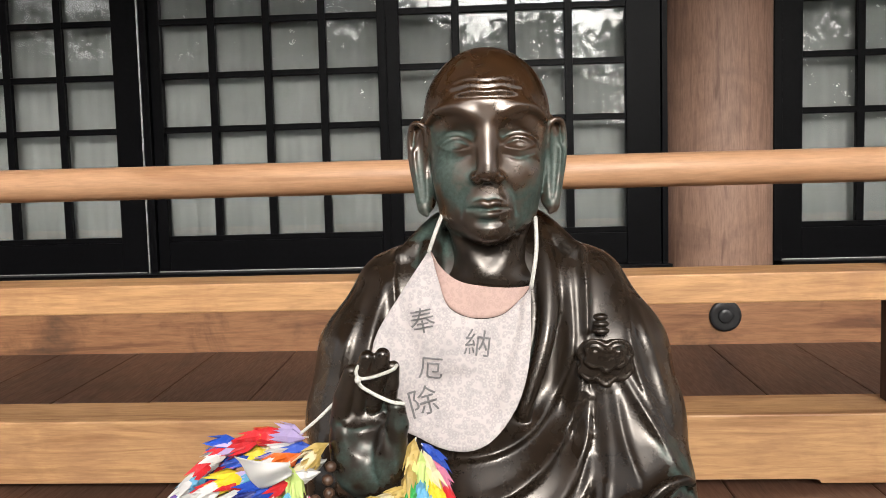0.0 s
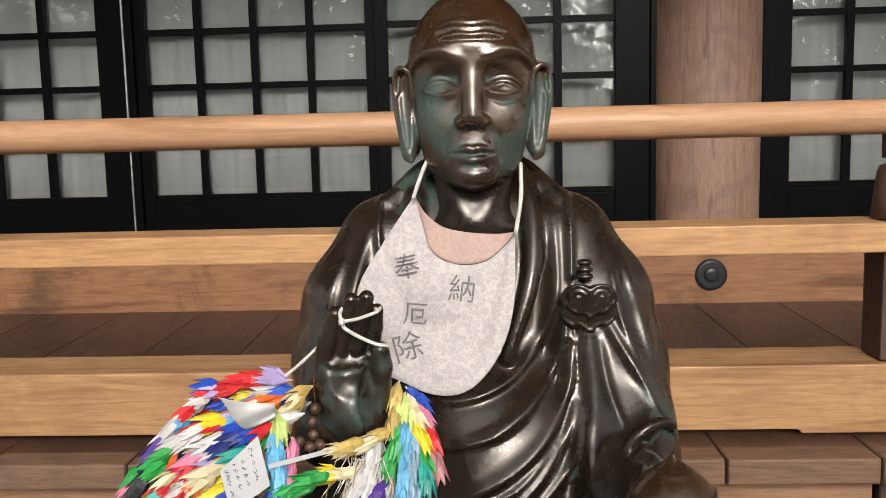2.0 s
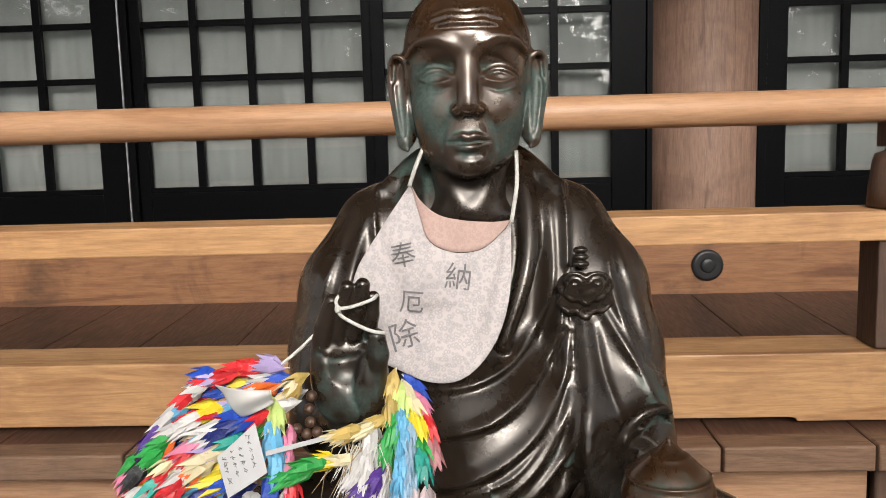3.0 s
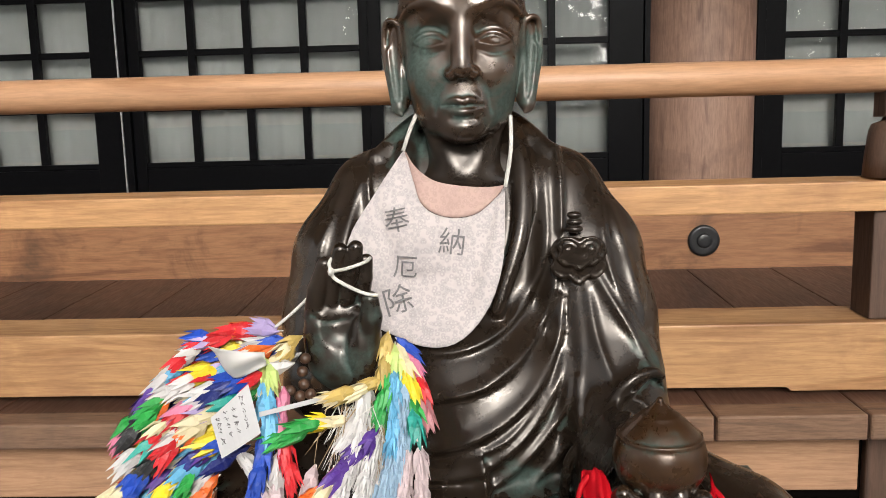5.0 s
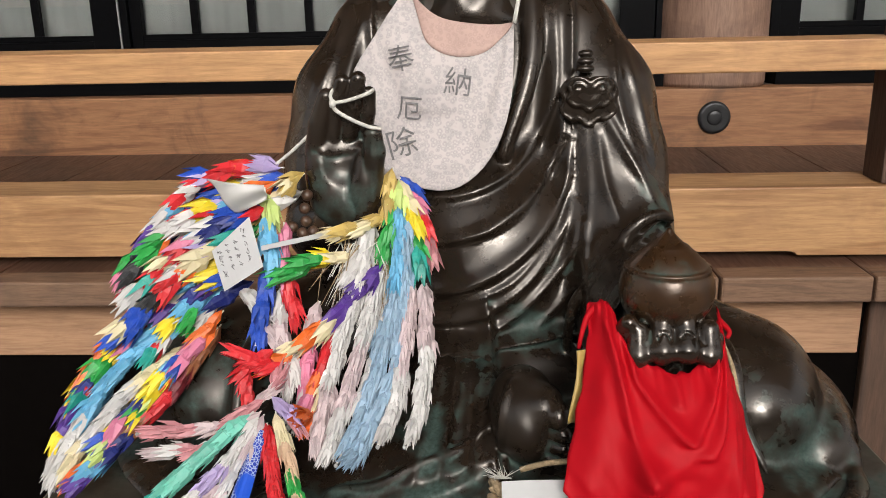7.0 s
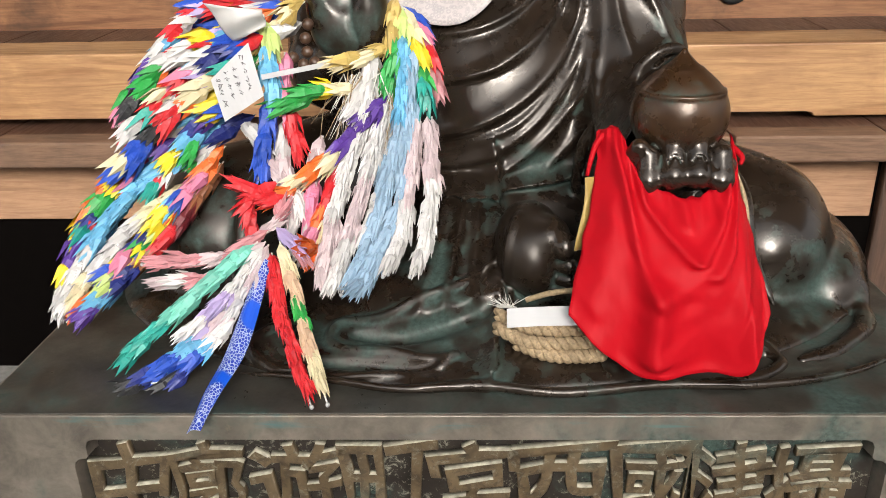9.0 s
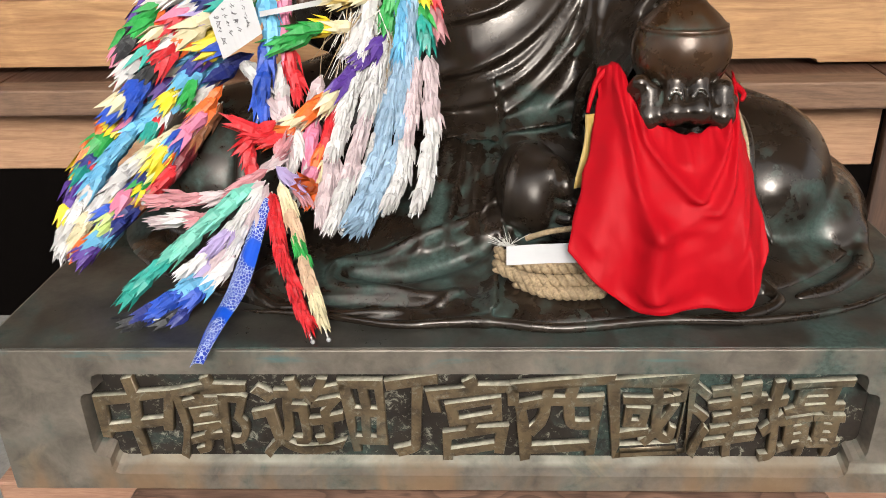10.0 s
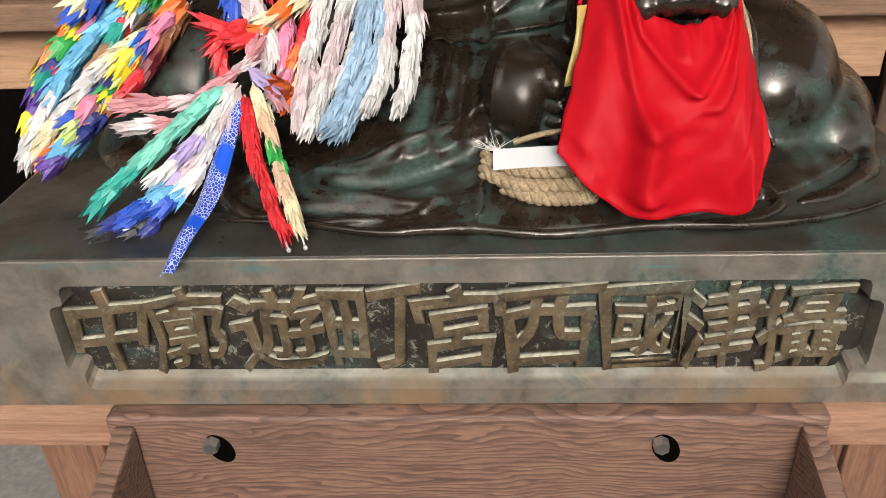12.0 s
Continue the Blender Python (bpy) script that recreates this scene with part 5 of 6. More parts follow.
def finger_cord():
    c = thing("white_string", "white cotton string looped round the raised bronze fingers", "string")
    part("loop", tube([(-0.190, 0.333, 1.130), (-0.168, 0.330, 1.134), (-0.142, 0.336, 1.142), (-0.136, 0.350, 1.146)], 0.0026, 8, 24), CORD, c, "", True)
    part("loop", tube([(-0.190, 0.333, 1.130), (-0.186, 0.334, 1.120), (-0.166, 0.332, 1.108), (-0.142, 0.329, 1.098), (-0.125, 0.335, 1.094)], 0.0028, 8, 28), CORD, c, "", True)
    part("loop", tube([(-0.190, 0.333, 1.130), (-0.193, 0.338, 1.142), (-0.184, 0.352, 1.153), (-0.170, 0.362, 1.158)], 0.0026, 8, 20), CORD, c, "", True)
    part("knot", lathe([(0.001, -0.006), (0.004, -0.004), (0.0052, 0.0), (0.004, 0.004), (0.001, 0.006)], 12, (-0.190, 0.332, 1.130)), CORD, c, "", True)
    part("tail", tube([(-0.192, 0.336, 1.128), (-0.205, 0.372, 1.108), (-0.232, 0.392, 1.085), (-0.262, 0.385, 1.058), (-0.288, 0.375, 1.038)], 0.0026, 8, 30), CORD, c, "", True)


finger_cord()


def beads():
    b = thing("prayer_beads", "string of round brown wooden prayer beads under the palm", "beads")
    for p in [(-0.236, 0.345, 1.000), (-0.240, 0.340, 0.982), (-0.238, 0.336, 0.964), (-0.228, 0.332, 0.950), (-0.243, 0.330, 0.948), (-0.140, 0.328, 0.934), (-0.256, 0.325, 0.958)]:
        part("bead", lathe([(0.001, -0.0084), (0.0053, -0.0066), (0.0081, -0.0027), (0.0084, 0.0), (0.0081, 0.0027), (0.0053, 0.0066), (0.001, 0.0084)], 14, p), BEADW, b, "", True)


beads()


def wisps():
    """Loose straw and thread ends hanging under the palm."""
    t = thing("straw_tassel", "loose beige straw and white thread ends under the palm", "tassel")
    rnd = random.Random(12)
    for name, mat, n, text in (("straw", STRAW, 90, ""), ("thread_end", CORD, 70, "white frayed thread")):
        bm = bmesh.new()
        for i in range(n):
            p = Vector((-0.150 + rnd.gauss(0, 0.018), 0.322 + rnd.gauss(0, 0.006), 0.930 + rnd.gauss(0, 0.008)))
            far = Vector((rnd.gauss(-0.012, 0.022), rnd.gauss(-0.020, 0.006), -rnd.uniform(0.03, 0.10)))
            mid = p + far * 0.5 + Vector((rnd.gauss(0, 0.006), 0, 0))
            rod(p, mid, 0.0009, 0.0008, 4, bm)
            rod(mid, p + far, 0.0008, 0.0003, 4, bm)
        part(name, bm, mat, t, text)


wisps()


def white_bow():
    def place(u, v):
        x = -0.358 + 0.076 * u
        z = 1.036 - 0.010 * u - v * (0.052 - 0.030 * u)
        return (x + 0.030 * v * (1 - u), 0.288 - 0.012 * math.sin(math.pi * u) + 0.012 * v + 0.004 * math.sin(7 * v + 3 * u), z)
    t = part("satin_ribbon", sheet(place, 14, 12, 0.0012), WHITES, None, "", True)
    tagged(t, "folded piece of white satin tied over the paper cranes", "ribbon")


white_bow()


def wish_tag():
    t = thing("paper_tag", "white paper tag with unreadable handwriting on the paper cranes", "tag")
    corners = [Vector(p) for p in ((-0.352, 0.260, 0.942), (-0.299, 0.266, 0.988), (-0.284, 0.260, 0.920), (-0.337, 0.250, 0.888))]

    def place(u, v):
        p = (corners[0] * (1 - u) + corners[1] * u) * (1 - v) + (corners[3] * (1 - u) + corners[2] * u) * v
        return p + Vector((0, -0.004 * math.sin(math.pi * u), 0))
    part("card", sheet(place, 8, 8, 0.0008), PAPER, t)
    rnd = random.Random(9)
    for col in range(4):
        bm = bmesh.new()
        v = rnd.uniform(0.10, 0.20)
        while v < 0.80 - 0.1 * (col % 2):
            for k in range(rnd.randint(3, 5)):
                p = place(0.16 + col * 0.21 + rnd.uniform(-0.035, 0.035), v + rnd.uniform(-0.04, 0.04)) + Vector((0, -0.0022, 0))
                a, r = rnd.uniform(-0.6, 2.0), rnd.uniform(0.0012, 0.0032)
                way = Vector((r * math.cos(a), 0, -r * math.sin(a)))
                rod(p - way, p + way, 0.00045, 0.0003, 5, bm)
            v += rnd.uniform(0.12, 0.20)
        part("ink_bars", bm, INK, t, "grey strokes of ink")
    strip = part("paper_strip", sheet(lambda u, v: (-0.288 + 0.082 * u, 0.272 + 0.034 * u, 0.942 + 0.010 * u + 0.007 * (v - 0.5)), 8, 2, 0.0006), PAPER)
    tagged(strip, "narrow white paper strip across the hanging cranes", "paper")


wish_tag()


# ---- strings of folded paper cranes ----
HUE = {
    "red": (0.72, 0.02, 0.03), "orange": (0.92, 0.19, 0.02), "yellow": (0.97, 0.76, 0.03), "green": (0.03, 0.42, 0.08), "lime": (0.62, 0.75, 0.25),
    "teal": (0.02, 0.40, 0.32), "mint": (0.20, 0.62, 0.48), "sky": (0.16, 0.48, 0.72), "blue": (0.015, 0.09, 0.52), "navy": (0.015, 0.03, 0.22), "purple": (0.11, 0.035, 0.30),
    "pink": (0.80, 0.26, 0.40), "rose": (0.62, 0.27, 0.29), "palepink": (0.66, 0.53, 0.535), "white": (0.69, 0.665, 0.64), "cream": (0.80, 0.70, 0.45), "peach": (0.80, 0.56, 0.38),
    "brown": (0.30, 0.11, 0.04), "darkred": (0.24, 0.02, 0.03), "black": (0.02, 0.02, 0.022), "lavender": (0.50, 0.40, 0.66), "paleblue": (0.33, 0.47, 0.60), "gold": (0.66, 0.48, 0.15)}
MANY = "red red red orange orange yellow yellow green green sky sky blue blue navy purple pink white white white white cream black teal red lavender".split()
INKS = {k: paper("paper_" + k, tuple(0.85 * x ** 1.1 for x in c)) for k, c in HUE.items()}
CRANE = {}
fold_rnd = random.Random(21)


def crane_mesh(colour, kind):
    """A flattened paper crane as it sits on a string: four creased, pointed flaps round the thread, one tipped out."""
    key = (colour, kind)
    if key not in CRANE:
        rnd = random.Random(kind * 7 + 3)
        vs, fs = [Vector((0, 0, 0))], []
        slim = 0.75 if kind > 3 else 1.0
        flaps = 7 if kind > 3 else 6
        for i in range(flaps):
            a = 2 * math.pi * (i + rnd.uniform(-0.3, 0.3)) / flaps
            length = rnd.uniform(0.030, 0.044)
            flare = rnd.uniform(0.0, 0.0035) if i else 0.006
            wide = rnd.uniform(0.0050, 0.0080) * slim
            out, side = Vector((math.cos(a), math.sin(a), 0)), Vector((-math.sin(a), math.cos(a), 0))
            z = Vector((0, 0, 1))
            n = len(vs)
            mid, tip = out * (0.0055 + flare * 0.5) + z * length * 0.42, out * (0.006 + flare) + z * length
            lift = out * 0.0022
            vs += [mid + side * wide - lift, tip, mid - side * wide - lift, mid + lift]
            fs += [(0, n, n + 3), (n, n + 1, n + 3), (n + 1, n + 2, n + 3), (n + 2, 0, n + 3)]
        me = bpy.data.meshes.new("crane")
        me.from_pydata(vs, [], fs)
        me.materials.append(INKS[colour])
        CRANE[key] = me
    return CRANE[key]


GARLAND = {}
for key, text in (("A", "long sweep of rainbow paper cranes hanging over the bronze knee"), ("B", "thick heap of rainbow paper cranes over the bronze forearm"),
                  ("C", "tangled blue, red, green and orange paper cranes hanging below the palm"), ("D", "white and pale blue paper cranes hanging in straight strings"),
                  ("E", "mint, pink, blue and red paper cranes spread over the pedestal")):
    GARLAND[key] = thing("crane_garland", text, "garland", "strings of paper cranes")
PEARL = plain("clear_bead", (0.36, 0.36, 0.35), 0.12, 0.0, 0.05, 50, 0)


def strand(garland, pts, colours, size=1.0):
    """One string: a thread with cranes nested along it, all pointing to its end."""
    length = sum((Vector(b) - Vector(a)).length for a, b in zip(pts, pts[1:]))
    step = 0.0060 * size
    n = max(4, int(length / step))
    c = spline(pts, n + 1)
    last = max(3, n - int(0.040 * size / step)) if n > 16 else n
    s = part("strand", tube(pts, 0.0012, 5, 24), CORD, garland)
    names = colours.split()
    run, many = 0, "red"
    for i in range(last):
        way = Vector(c[i + 1] - c[i]).normalized()
        q = way.to_track_quat("Z", "Y")
        name = names[min(len(names) - 1, int(len(names) * (i + 0.5) / last))]
        if name == "multi":
            if run <= 0:
                many, run = fold_rnd.choice(MANY), fold_rnd.randint(1, 4)
            run -= 1
            name = many
        wild = 1.0 if size > 1.05 else 0.5
        turn = Euler((fold_rnd.gauss(0, 0.10 * wild), fold_rnd.gauss(0, 0.10 * wild), fold_rnd.uniform(0, 6.28))).to_quaternion()
        k = size * fold_rnd.uniform(0.85, 1.2)
        ob = new("crane", crane_mesh(name, fold_rnd.randrange(4) + (4 if size < 0.95 else 0)))
        ob.parent = s
        at = Vector(c[i]) + Vector((fold_rnd.gauss(0, 0.0026 * wild), fold_rnd.gauss(0, 0.0026 * wild), fold_rnd.gauss(0, 0.0026 * wild)))
        ob.matrix_basis = Matrix.LocRotScale(at, q @ turn, (k, k, k))
    if size < 1.0:
        end = Vector(c[-1]) + Vector(c[-1] - c[-3]).normalized() * 0.002 * size
        part("end_bead", lathe([(0.0006, -0.0032), (0.0022, -0.0022), (0.0031, 0.0), (0.0022, 0.0022), (0.0006, 0.0032)], 12, end), PEARL, s, "clear plastic bead", True)


strand(GARLAND["A"], [(-0.404, 0.3, 0.83), (-0.472, 0.26, 0.795), (-0.518, 0.215, 0.746), (-0.549, 0.175, 0.689), (-0.561, 0.15, 0.657)], "sky sky sky white white", 1.0)
strand(GARLAND["A"], [(-0.418, 0.285, 0.789), (-0.478, 0.235, 0.748), (-0.523, 0.19, 0.699), (-0.554, 0.155, 0.659)], "cream white white cream", 1.0)
strand(GARLAND["A"], [(-0.361, 0.31, 0.839), (-0.411, 0.265, 0.787), (-0.463, 0.22, 0.733), (-0.502, 0.18, 0.687), (-0.553, 0.145, 0.643)], "orange pink multi yellow navy pink lime orange", 1.15)
strand(GARLAND["A"], [(-0.475, 0.31, 0.844), (-0.526, 0.28, 0.791), (-0.554, 0.24, 0.738), (-0.566, 0.19, 0.682), (-0.569, 0.16, 0.65)], "red orange orange yellow purple yellow white", 1.1)
strand(GARLAND["A"], [(-0.369, 0.3, 0.817), (-0.415, 0.25, 0.751), (-0.466, 0.205, 0.705), (-0.505, 0.17, 0.673), (-0.536, 0.15, 0.646)], "brown darkred red brown navy sky purple", 1.0)
strand(GARLAND["A"], [(-0.437, 0.32, 0.849), (-0.495, 0.29, 0.805), (-0.535, 0.26, 0.765), (-0.561, 0.225, 0.714)], "red orange yellow green multi", 1.15)
strand(GARLAND["A"], [(-0.368, 0.33, 0.891), (-0.413, 0.3, 0.85), (-0.443, 0.275, 0.809), (-0.466, 0.255, 0.774)], "yellow yellow multi", 1.15)
strand(GARLAND["A"], [(-0.386, 0.29, 0.795), (-0.436, 0.25, 0.751), (-0.474, 0.21, 0.716), (-0.522, 0.175, 0.677)], "pink orange lime green yellow blue", 1.1)
strand(GARLAND["B"], [(-0.272, 0.37, 1.036), (-0.334, 0.385, 1.033), (-0.405, 0.375, 1.01), (-0.451, 0.36, 0.967), (-0.497, 0.345, 0.911), (-0.526, 0.33, 0.863)], "multi", 1.25)
strand(GARLAND["B"], [(-0.283, 0.345, 1.02), (-0.35, 0.34, 0.992), (-0.408, 0.335, 0.969), (-0.465, 0.325, 0.925), (-0.505, 0.315, 0.877)], "multi", 1.25)
strand(GARLAND["B"], [(-0.286, 0.315, 0.994), (-0.342, 0.31, 0.971), (-0.4, 0.305, 0.939), (-0.454, 0.295, 0.892), (-0.516, 0.285, 0.845)], "multi", 1.3)
strand(GARLAND["B"], [(-0.308, 0.3, 0.957), (-0.361, 0.295, 0.934), (-0.412, 0.285, 0.904), (-0.469, 0.27, 0.842), (-0.526, 0.26, 0.804)], "multi", 1.3)
strand(GARLAND["B"], [(-0.317, 0.29, 0.91), (-0.364, 0.28, 0.889), (-0.398, 0.275, 0.849), (-0.422, 0.27, 0.834)], "blue yellow purple navy sky green", 1.3)
strand(GARLAND["B"], [(-0.253, 0.36, 1.025), (-0.315, 0.37, 1.006), (-0.377, 0.365, 0.956), (-0.428, 0.355, 0.916), (-0.469, 0.335, 0.861)], "multi", 1.2)
strand(GARLAND["C"], [(-0.291, 0.325, 1.016), (-0.283, 0.3, 0.956), (-0.286, 0.285, 0.903), (-0.296, 0.27, 0.85), (-0.303, 0.255, 0.806)], "lime sky sky blue blue blue", 1.1)
strand(GARLAND["C"], [(-0.266, 0.32, 0.967), (-0.265, 0.3, 0.906), (-0.255, 0.285, 0.861), (-0.246, 0.275, 0.831)], "pink pink red red", 1.0)
strand(GARLAND["C"], [(-0.169, 0.315, 0.914), (-0.213, 0.295, 0.92), (-0.251, 0.28, 0.909), (-0.282, 0.275, 0.89)], "cream yellow green green green", 1.1)
strand(GARLAND["C"], [(-0.128, 0.31, 0.907), (-0.166, 0.285, 0.869), (-0.204, 0.265, 0.835), (-0.258, 0.245, 0.798), (-0.295, 0.235, 0.785)], "purple purple purple cream orange cream orange", 1.1)
strand(GARLAND["C"], [(-0.12, 0.335, 0.971), (-0.151, 0.32, 0.962), (-0.189, 0.305, 0.954)], "gold cream gold cream", 1.0)
strand(GARLAND["C"], [(-0.333, 0.31, 0.878), (-0.304, 0.285, 0.844), (-0.268, 0.255, 0.789), (-0.272, 0.225, 0.744)], "white palepink", 1.0)
strand(GARLAND["C"], [(-0.267, 0.31, 0.886), (-0.273, 0.285, 0.836), (-0.252, 0.25, 0.774), (-0.265, 0.225, 0.735)], "white palepink white", 1.0)
strand(GARLAND["C"], [(-0.193, 0.3, 0.855), (-0.202, 0.265, 0.801), (-0.219, 0.235, 0.756), (-0.242, 0.2, 0.698)], "pink red red orange pink", 1.0)
strand(GARLAND["C"], [(-0.203, 0.24, 0.762), (-0.22, 0.215, 0.724), (-0.226, 0.185, 0.735), (-0.23, 0.175, 0.711)], "cream orange orange", 1.0)
strand(GARLAND["C"], [(-0.27, 0.235, 0.81), (-0.29, 0.235, 0.798), (-0.306, 0.23, 0.784), (-0.308, 0.22, 0.763)], "red red", 0.96)
strand(GARLAND["C"], [(-0.256, 0.235, 0.79), (-0.278, 0.23, 0.788), (-0.317, 0.235, 0.802)], "red red", 0.96)
strand(GARLAND["C"], [(-0.22, 0.31, 0.852), (-0.231, 0.27, 0.799), (-0.235, 0.235, 0.739), (-0.253, 0.2, 0.707)], "palepink pink white", 1.0)
strand(GARLAND["D"], [(-0.145, 0.33, 0.955), (-0.158, 0.29, 0.884), (-0.187, 0.25, 0.808), (-0.206, 0.19, 0.725), (-0.208, 0.17, 0.697)], "white white palepink", 0.85)
strand(GARLAND["D"], [(-0.128, 0.31, 0.902), (-0.15, 0.27, 0.833), (-0.17, 0.23, 0.767), (-0.186, 0.18, 0.713), (-0.196, 0.16, 0.693)], "white palepink white", 0.85)
strand(GARLAND["D"], [(-0.103, 0.33, 0.988), (-0.106, 0.295, 0.907), (-0.123, 0.25, 0.816), (-0.146, 0.215, 0.741), (-0.179, 0.15, 0.684)], "sky paleblue paleblue", 0.9)
strand(GARLAND["D"], [(-0.091, 0.325, 0.965), (-0.102, 0.28, 0.862), (-0.109, 0.24, 0.779), (-0.146, 0.18, 0.705), (-0.157, 0.16, 0.696)], "paleblue paleblue", 0.9)
strand(GARLAND["D"], [(-0.088, 0.3, 0.88), (-0.098, 0.255, 0.806), (-0.108, 0.215, 0.741), (-0.125, 0.16, 0.705)], "palepink white", 0.85)
strand(GARLAND["D"], [(-0.072, 0.3, 0.88), (-0.069, 0.255, 0.806), (-0.073, 0.215, 0.741), (-0.09, 0.16, 0.705)], "palepink white white", 0.85)
strand(GARLAND["D"], [(-0.105, 0.36, 1.019), (-0.11, 0.335, 0.979), (-0.124, 0.315, 0.934), (-0.131, 0.305, 0.908)], "lime green green", 1.1)
strand(GARLAND["D"], [(-0.102, 0.365, 1.014), (-0.084, 0.34, 0.969), (-0.076, 0.32, 0.924), (-0.073, 0.305, 0.887)], "cream yellow yellow green teal", 1.1)
strand(GARLAND["D"], [(-0.094, 0.37, 1.004), (-0.073, 0.355, 0.965), (-0.061, 0.34, 0.918)], "pink red rose", 1.0)
strand(GARLAND["D"], [(-0.114, 0.37, 1.034), (-0.117, 0.355, 1.012), (-0.119, 0.34, 0.986)], "gold gold", 1.0)
strand(GARLAND["D"], [(-0.109, 0.4, 1.015), (-0.088, 0.4, 0.993), (-0.084, 0.39, 0.982)], "blue", 1.0)
strand(GARLAND["D"], [(-0.241, 0.36, 1.029), (-0.263, 0.345, 1.011), (-0.285, 0.33, 0.99)], "gold cream gold", 1.1)
strand(GARLAND["D"], [(-0.248, 0.33, 0.998), (-0.272, 0.325, 0.991), (-0.287, 0.315, 0.969)], "white cream", 1.0)
strand(GARLAND["D"], [(-0.145, 0.335, 0.971), (-0.152, 0.32, 0.933), (-0.171, 0.3, 0.898)], "white white", 1.0)
strand(GARLAND["D"], [(-0.115, 0.335, 0.894), (-0.13, 0.3, 0.829), (-0.143, 0.26, 0.769), (-0.163, 0.2, 0.721)], "white paleblue white", 1.0)
strand(GARLAND["E"], [(-0.277, 0.185, 0.757), (-0.335, 0.17, 0.73), (-0.394, 0.165, 0.724), (-0.442, 0.165, 0.719)], "rose rose palepink rose rose rose", 0.9)
strand(GARLAND["E"], [(-0.28, 0.18, 0.745), (-0.341, 0.155, 0.708), (-0.393, 0.15, 0.703), (-0.431, 0.15, 0.699)], "palepink white rose white palepink", 0.9)
strand(GARLAND["E"], [(-0.289, 0.175, 0.747), (-0.342, 0.135, 0.709), (-0.404, 0.1, 0.662), (-0.458, 0.075, 0.618)], "mint mint teal", 1.0)
strand(GARLAND["E"], [(-0.275, 0.175, 0.743), (-0.3, 0.135, 0.701), (-0.325, 0.105, 0.667), (-0.356, 0.085, 0.637)], "palepink white palepink", 0.9)
strand(GARLAND["E"], [(-0.28, 0.165, 0.743), (-0.317, 0.12, 0.699), (-0.35, 0.095, 0.672), (-0.378, 0.085, 0.653)], "white lavender white", 0.9)
strand(GARLAND["E"], [(-0.333, 0.11, 0.673), (-0.372, 0.08, 0.64), (-0.413, 0.06, 0.612), (-0.447, 0.045, 0.612)], "lavender sky sky blue navy black", 1.0)
strand(GARLAND["E"], [(-0.308, 0.1, 0.67), (-0.343, 0.08, 0.64), (-0.377, 0.06, 0.612), (-0.403, 0.045, 0.612)], "white sky blue navy black", 1.0)
strand(GARLAND["E"], [(-0.342, 0.085, 0.653), (-0.382, 0.065, 0.632), (-0.418, 0.05, 0.612)], "sky blue blue navy black", 1.0)
strand(GARLAND["E"], [(-0.271, 0.17, 0.733), (-0.255, 0.12, 0.691), (-0.23, 0.065, 0.656), (-0.195, 0.0, 0.612)], "red red red", 0.9)
strand(GARLAND["E"], [(-0.26, 0.175, 0.747), (-0.236, 0.13, 0.703), (-0.21, 0.07, 0.661), (-0.177, 0.005, 0.612)], "cream peach green peach cream", 0.85)
strand(GARLAND["E"], [(-0.269, 0.19, 0.761), (-0.246, 0.18, 0.745), (-0.236, 0.175, 0.731)], "lavender rose", 0.9)
strand(GARLAND["E"], [(-0.292, 0.185, 0.751), (-0.272, 0.2, 0.761), (-0.269, 0.21, 0.769)], "palepink rose", 0.9)
strand(GARLAND["A"], [(-0.406, 0.322, 0.826), (-0.474, 0.282, 0.791), (-0.52, 0.237, 0.742), (-0.551, 0.197, 0.685), (-0.563, 0.172, 0.653)], "sky sky sky white white", 1.0)
strand(GARLAND["A"], [(-0.42, 0.307, 0.785), (-0.48, 0.257, 0.744), (-0.525, 0.212, 0.695), (-0.556, 0.177, 0.655)], "cream white white cream", 1.0)
strand(GARLAND["A"], [(-0.477, 0.332, 0.84), (-0.528, 0.302, 0.787), (-0.556, 0.262, 0.734), (-0.568, 0.212, 0.678), (-0.571, 0.182, 0.646)], "red orange orange yellow purple yellow white", 1.1)
strand(GARLAND["A"], [(-0.371, 0.322, 0.813), (-0.417, 0.272, 0.747), (-0.468, 0.227, 0.701), (-0.507, 0.192, 0.669), (-0.538, 0.172, 0.642)], "brown darkred red brown navy sky purple", 1.0)
strand(GARLAND["B"], [(-0.268, 0.39, 1.01), (-0.33, 0.405, 1.007), (-0.401, 0.395, 0.984), (-0.447, 0.38, 0.941), (-0.493, 0.365, 0.885), (-0.522, 0.35, 0.837)], "multi", 1.25)
strand(GARLAND["B"], [(-0.279, 0.365, 0.994), (-0.346, 0.36, 0.966), (-0.404, 0.355, 0.943), (-0.461, 0.345, 0.899), (-0.501, 0.335, 0.851)], "multi", 1.25)
strand(GARLAND["B"], [(-0.282, 0.335, 0.968), (-0.338, 0.33, 0.945), (-0.396, 0.325, 0.913), (-0.45, 0.315, 0.866), (-0.512, 0.305, 0.819)], "multi", 1.3)
strand(GARLAND["B"], [(-0.304, 0.32, 0.931), (-0.357, 0.315, 0.908), (-0.408, 0.305, 0.878), (-0.465, 0.29, 0.816), (-0.522, 0.28, 0.778)], "multi", 1.3)
strand(GARLAND["B"], [(-0.313, 0.31, 0.884), (-0.36, 0.3, 0.863), (-0.394, 0.295, 0.823), (-0.418, 0.29, 0.808)], "multi", 1.3)
strand(GARLAND["B"], [(-0.249, 0.38, 0.999), (-0.311, 0.39, 0.98), (-0.373, 0.385, 0.93), (-0.424, 0.375, 0.89), (-0.465, 0.355, 0.835)], "multi", 1.2)
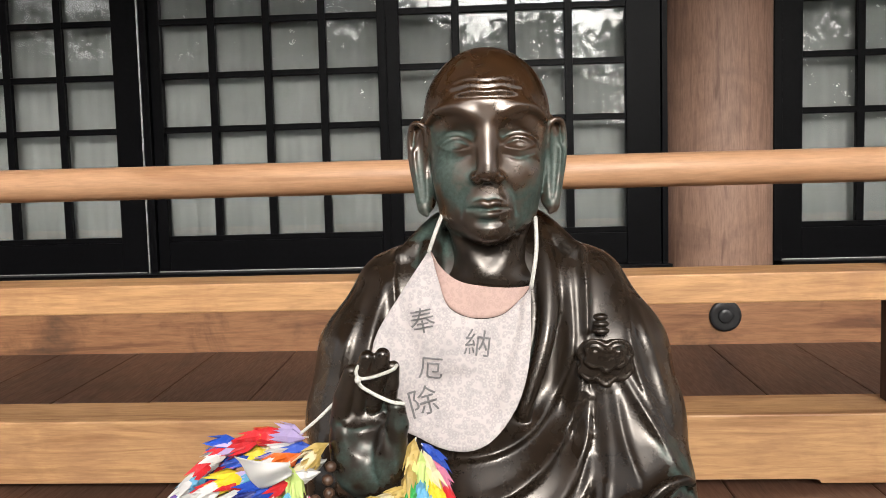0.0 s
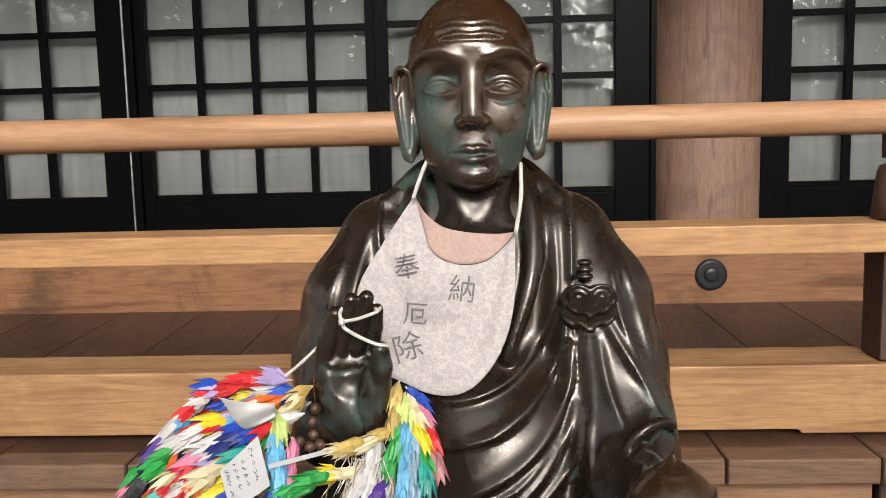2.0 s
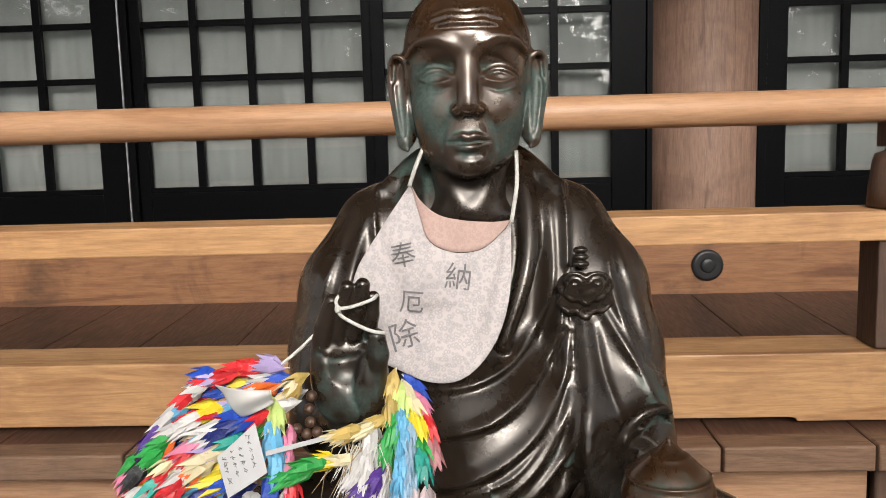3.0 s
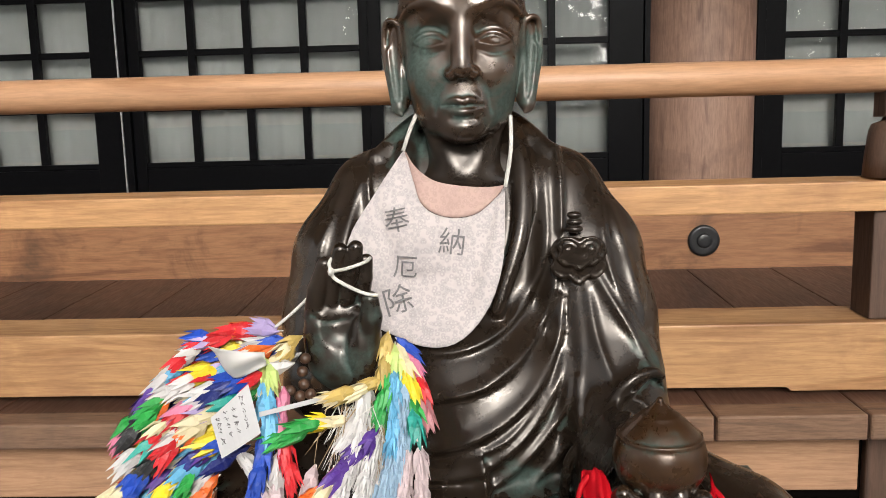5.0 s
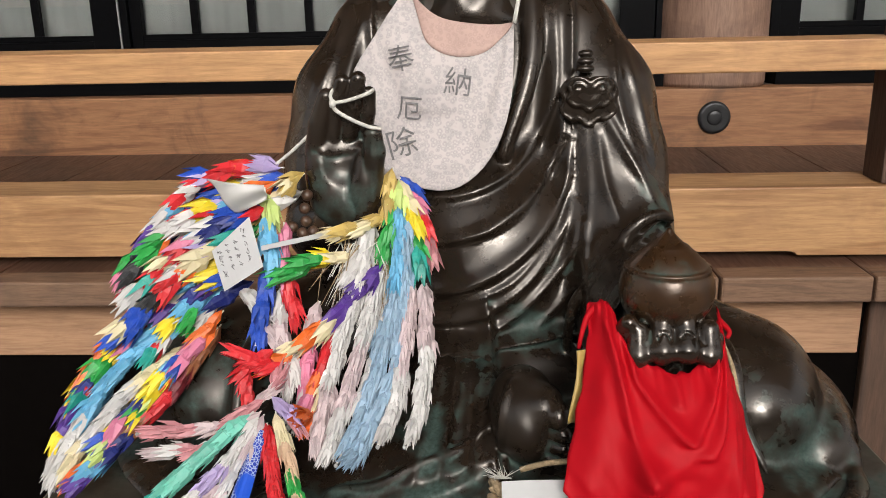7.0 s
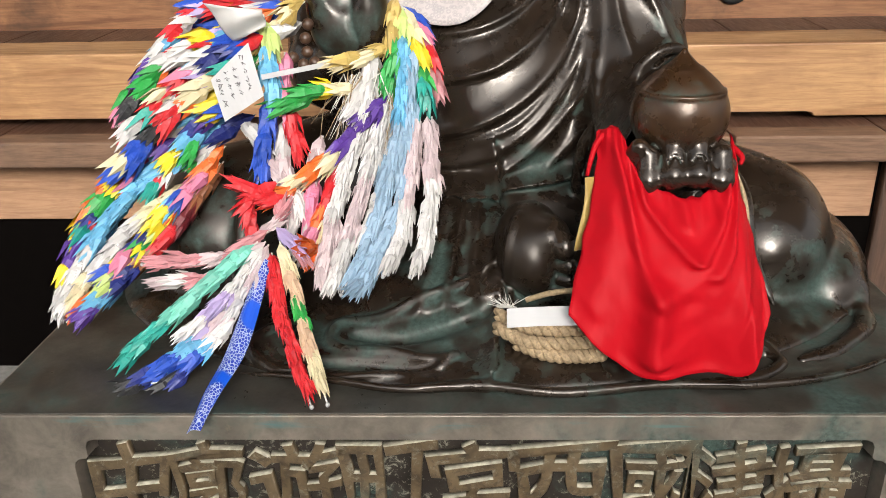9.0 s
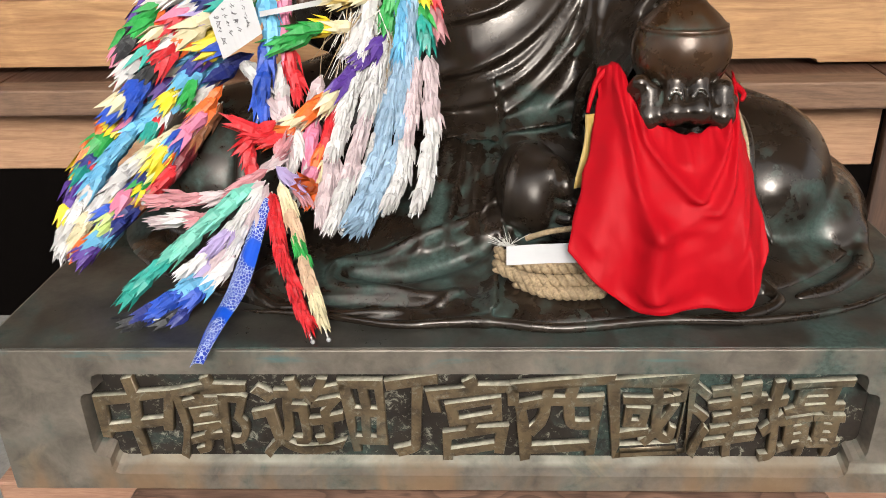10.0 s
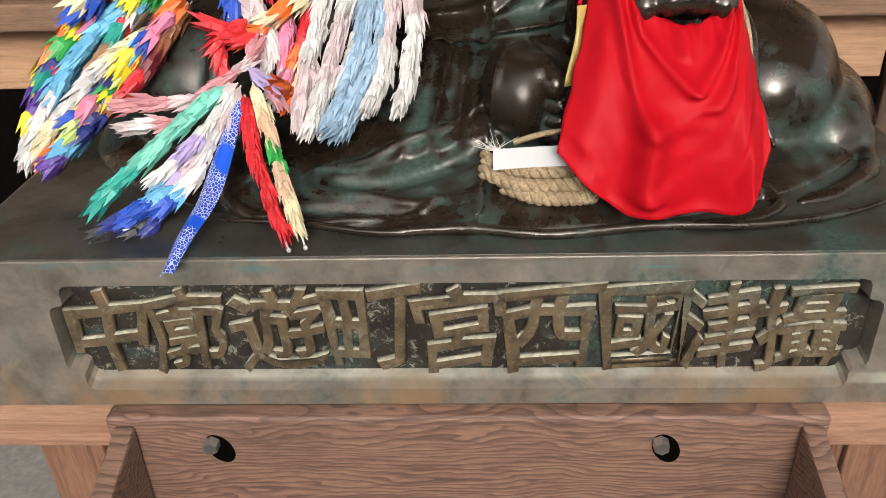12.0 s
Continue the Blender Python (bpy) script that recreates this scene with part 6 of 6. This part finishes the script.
strand(GARLAND["D"], [(-0.14, 0.344, 0.952), (-0.153, 0.304, 0.881), (-0.182, 0.264, 0.805), (-0.201, 0.204, 0.722), (-0.203, 0.184, 0.694)], "white white palepink", 0.85)
strand(GARLAND["D"], [(-0.123, 0.324, 0.899), (-0.145, 0.284, 0.83), (-0.165, 0.244, 0.764), (-0.181, 0.194, 0.71), (-0.191, 0.174, 0.69)], "white palepink white", 0.85)
strand(GARLAND["D"], [(-0.098, 0.344, 0.985), (-0.101, 0.309, 0.904), (-0.118, 0.264, 0.813), (-0.141, 0.229, 0.738), (-0.174, 0.164, 0.681)], "sky paleblue paleblue", 0.9)
strand(GARLAND["D"], [(-0.086, 0.339, 0.962), (-0.097, 0.294, 0.859), (-0.104, 0.254, 0.776), (-0.141, 0.194, 0.702), (-0.152, 0.174, 0.693)], "paleblue paleblue", 0.9)
strand(GARLAND["D"], [(-0.083, 0.314, 0.877), (-0.093, 0.269, 0.803), (-0.103, 0.229, 0.738), (-0.12, 0.174, 0.702)], "palepink white", 0.85)
strand(GARLAND["D"], [(-0.067, 0.314, 0.877), (-0.064, 0.269, 0.803), (-0.068, 0.229, 0.738), (-0.085, 0.174, 0.702)], "palepink white white", 0.85)


def pattern_ribbon():
    m, nt, b = shader("blue_patterned_paper")
    v = coords(nt, (1, 1, 1), True)
    w = node(nt, "TexVoronoi", Scale=250)
    w.feature = "DISTANCE_TO_EDGE"
    nt.links.new(v, w.inputs["Vector"])
    band = noise_of(nt, v, 16, 1)
    dots = mix(nt, ramp(nt, w.outputs["Distance"], (0.04, 0.9), (0.12, 0.0)), (0.003, 0.035, 0.36), (0.50, 0.58, 0.72))
    nt.links.new(mix(nt, ramp(nt, band, (0.46, 0.0), (0.50, 1.0)), (0.002, 0.075, 0.55), dots), b.inputs["Base Color"])
    b.inputs["Roughness"].default_value = 0.45
    path = spline([(-0.278, 0.160, 0.722), (-0.290, 0.110, 0.675), (-0.300, 0.060, 0.640), (-0.312, 0.005, 0.622), (-0.322, -0.040, 0.600)], 31)

    def place(u, v):
        p = path[int(round(v * 30))]
        wide = 0.0085 + 0.0050 * math.sin(math.pi * min(1, v * 1.1))
        return (p[0] + wide * (u - 0.5) * 2, p[1] - 0.004 * math.sin(math.pi * u), p[2] + 0.006 * math.sin(math.pi * u) + 0.004 * u)
    r = part("blue_paper_strip", sheet(place, 6, 30, 0.001), m, None, "", False)
    tagged(r, "long folded blue paper strip with white print, hanging over the edge", "paper")


pattern_ribbon()
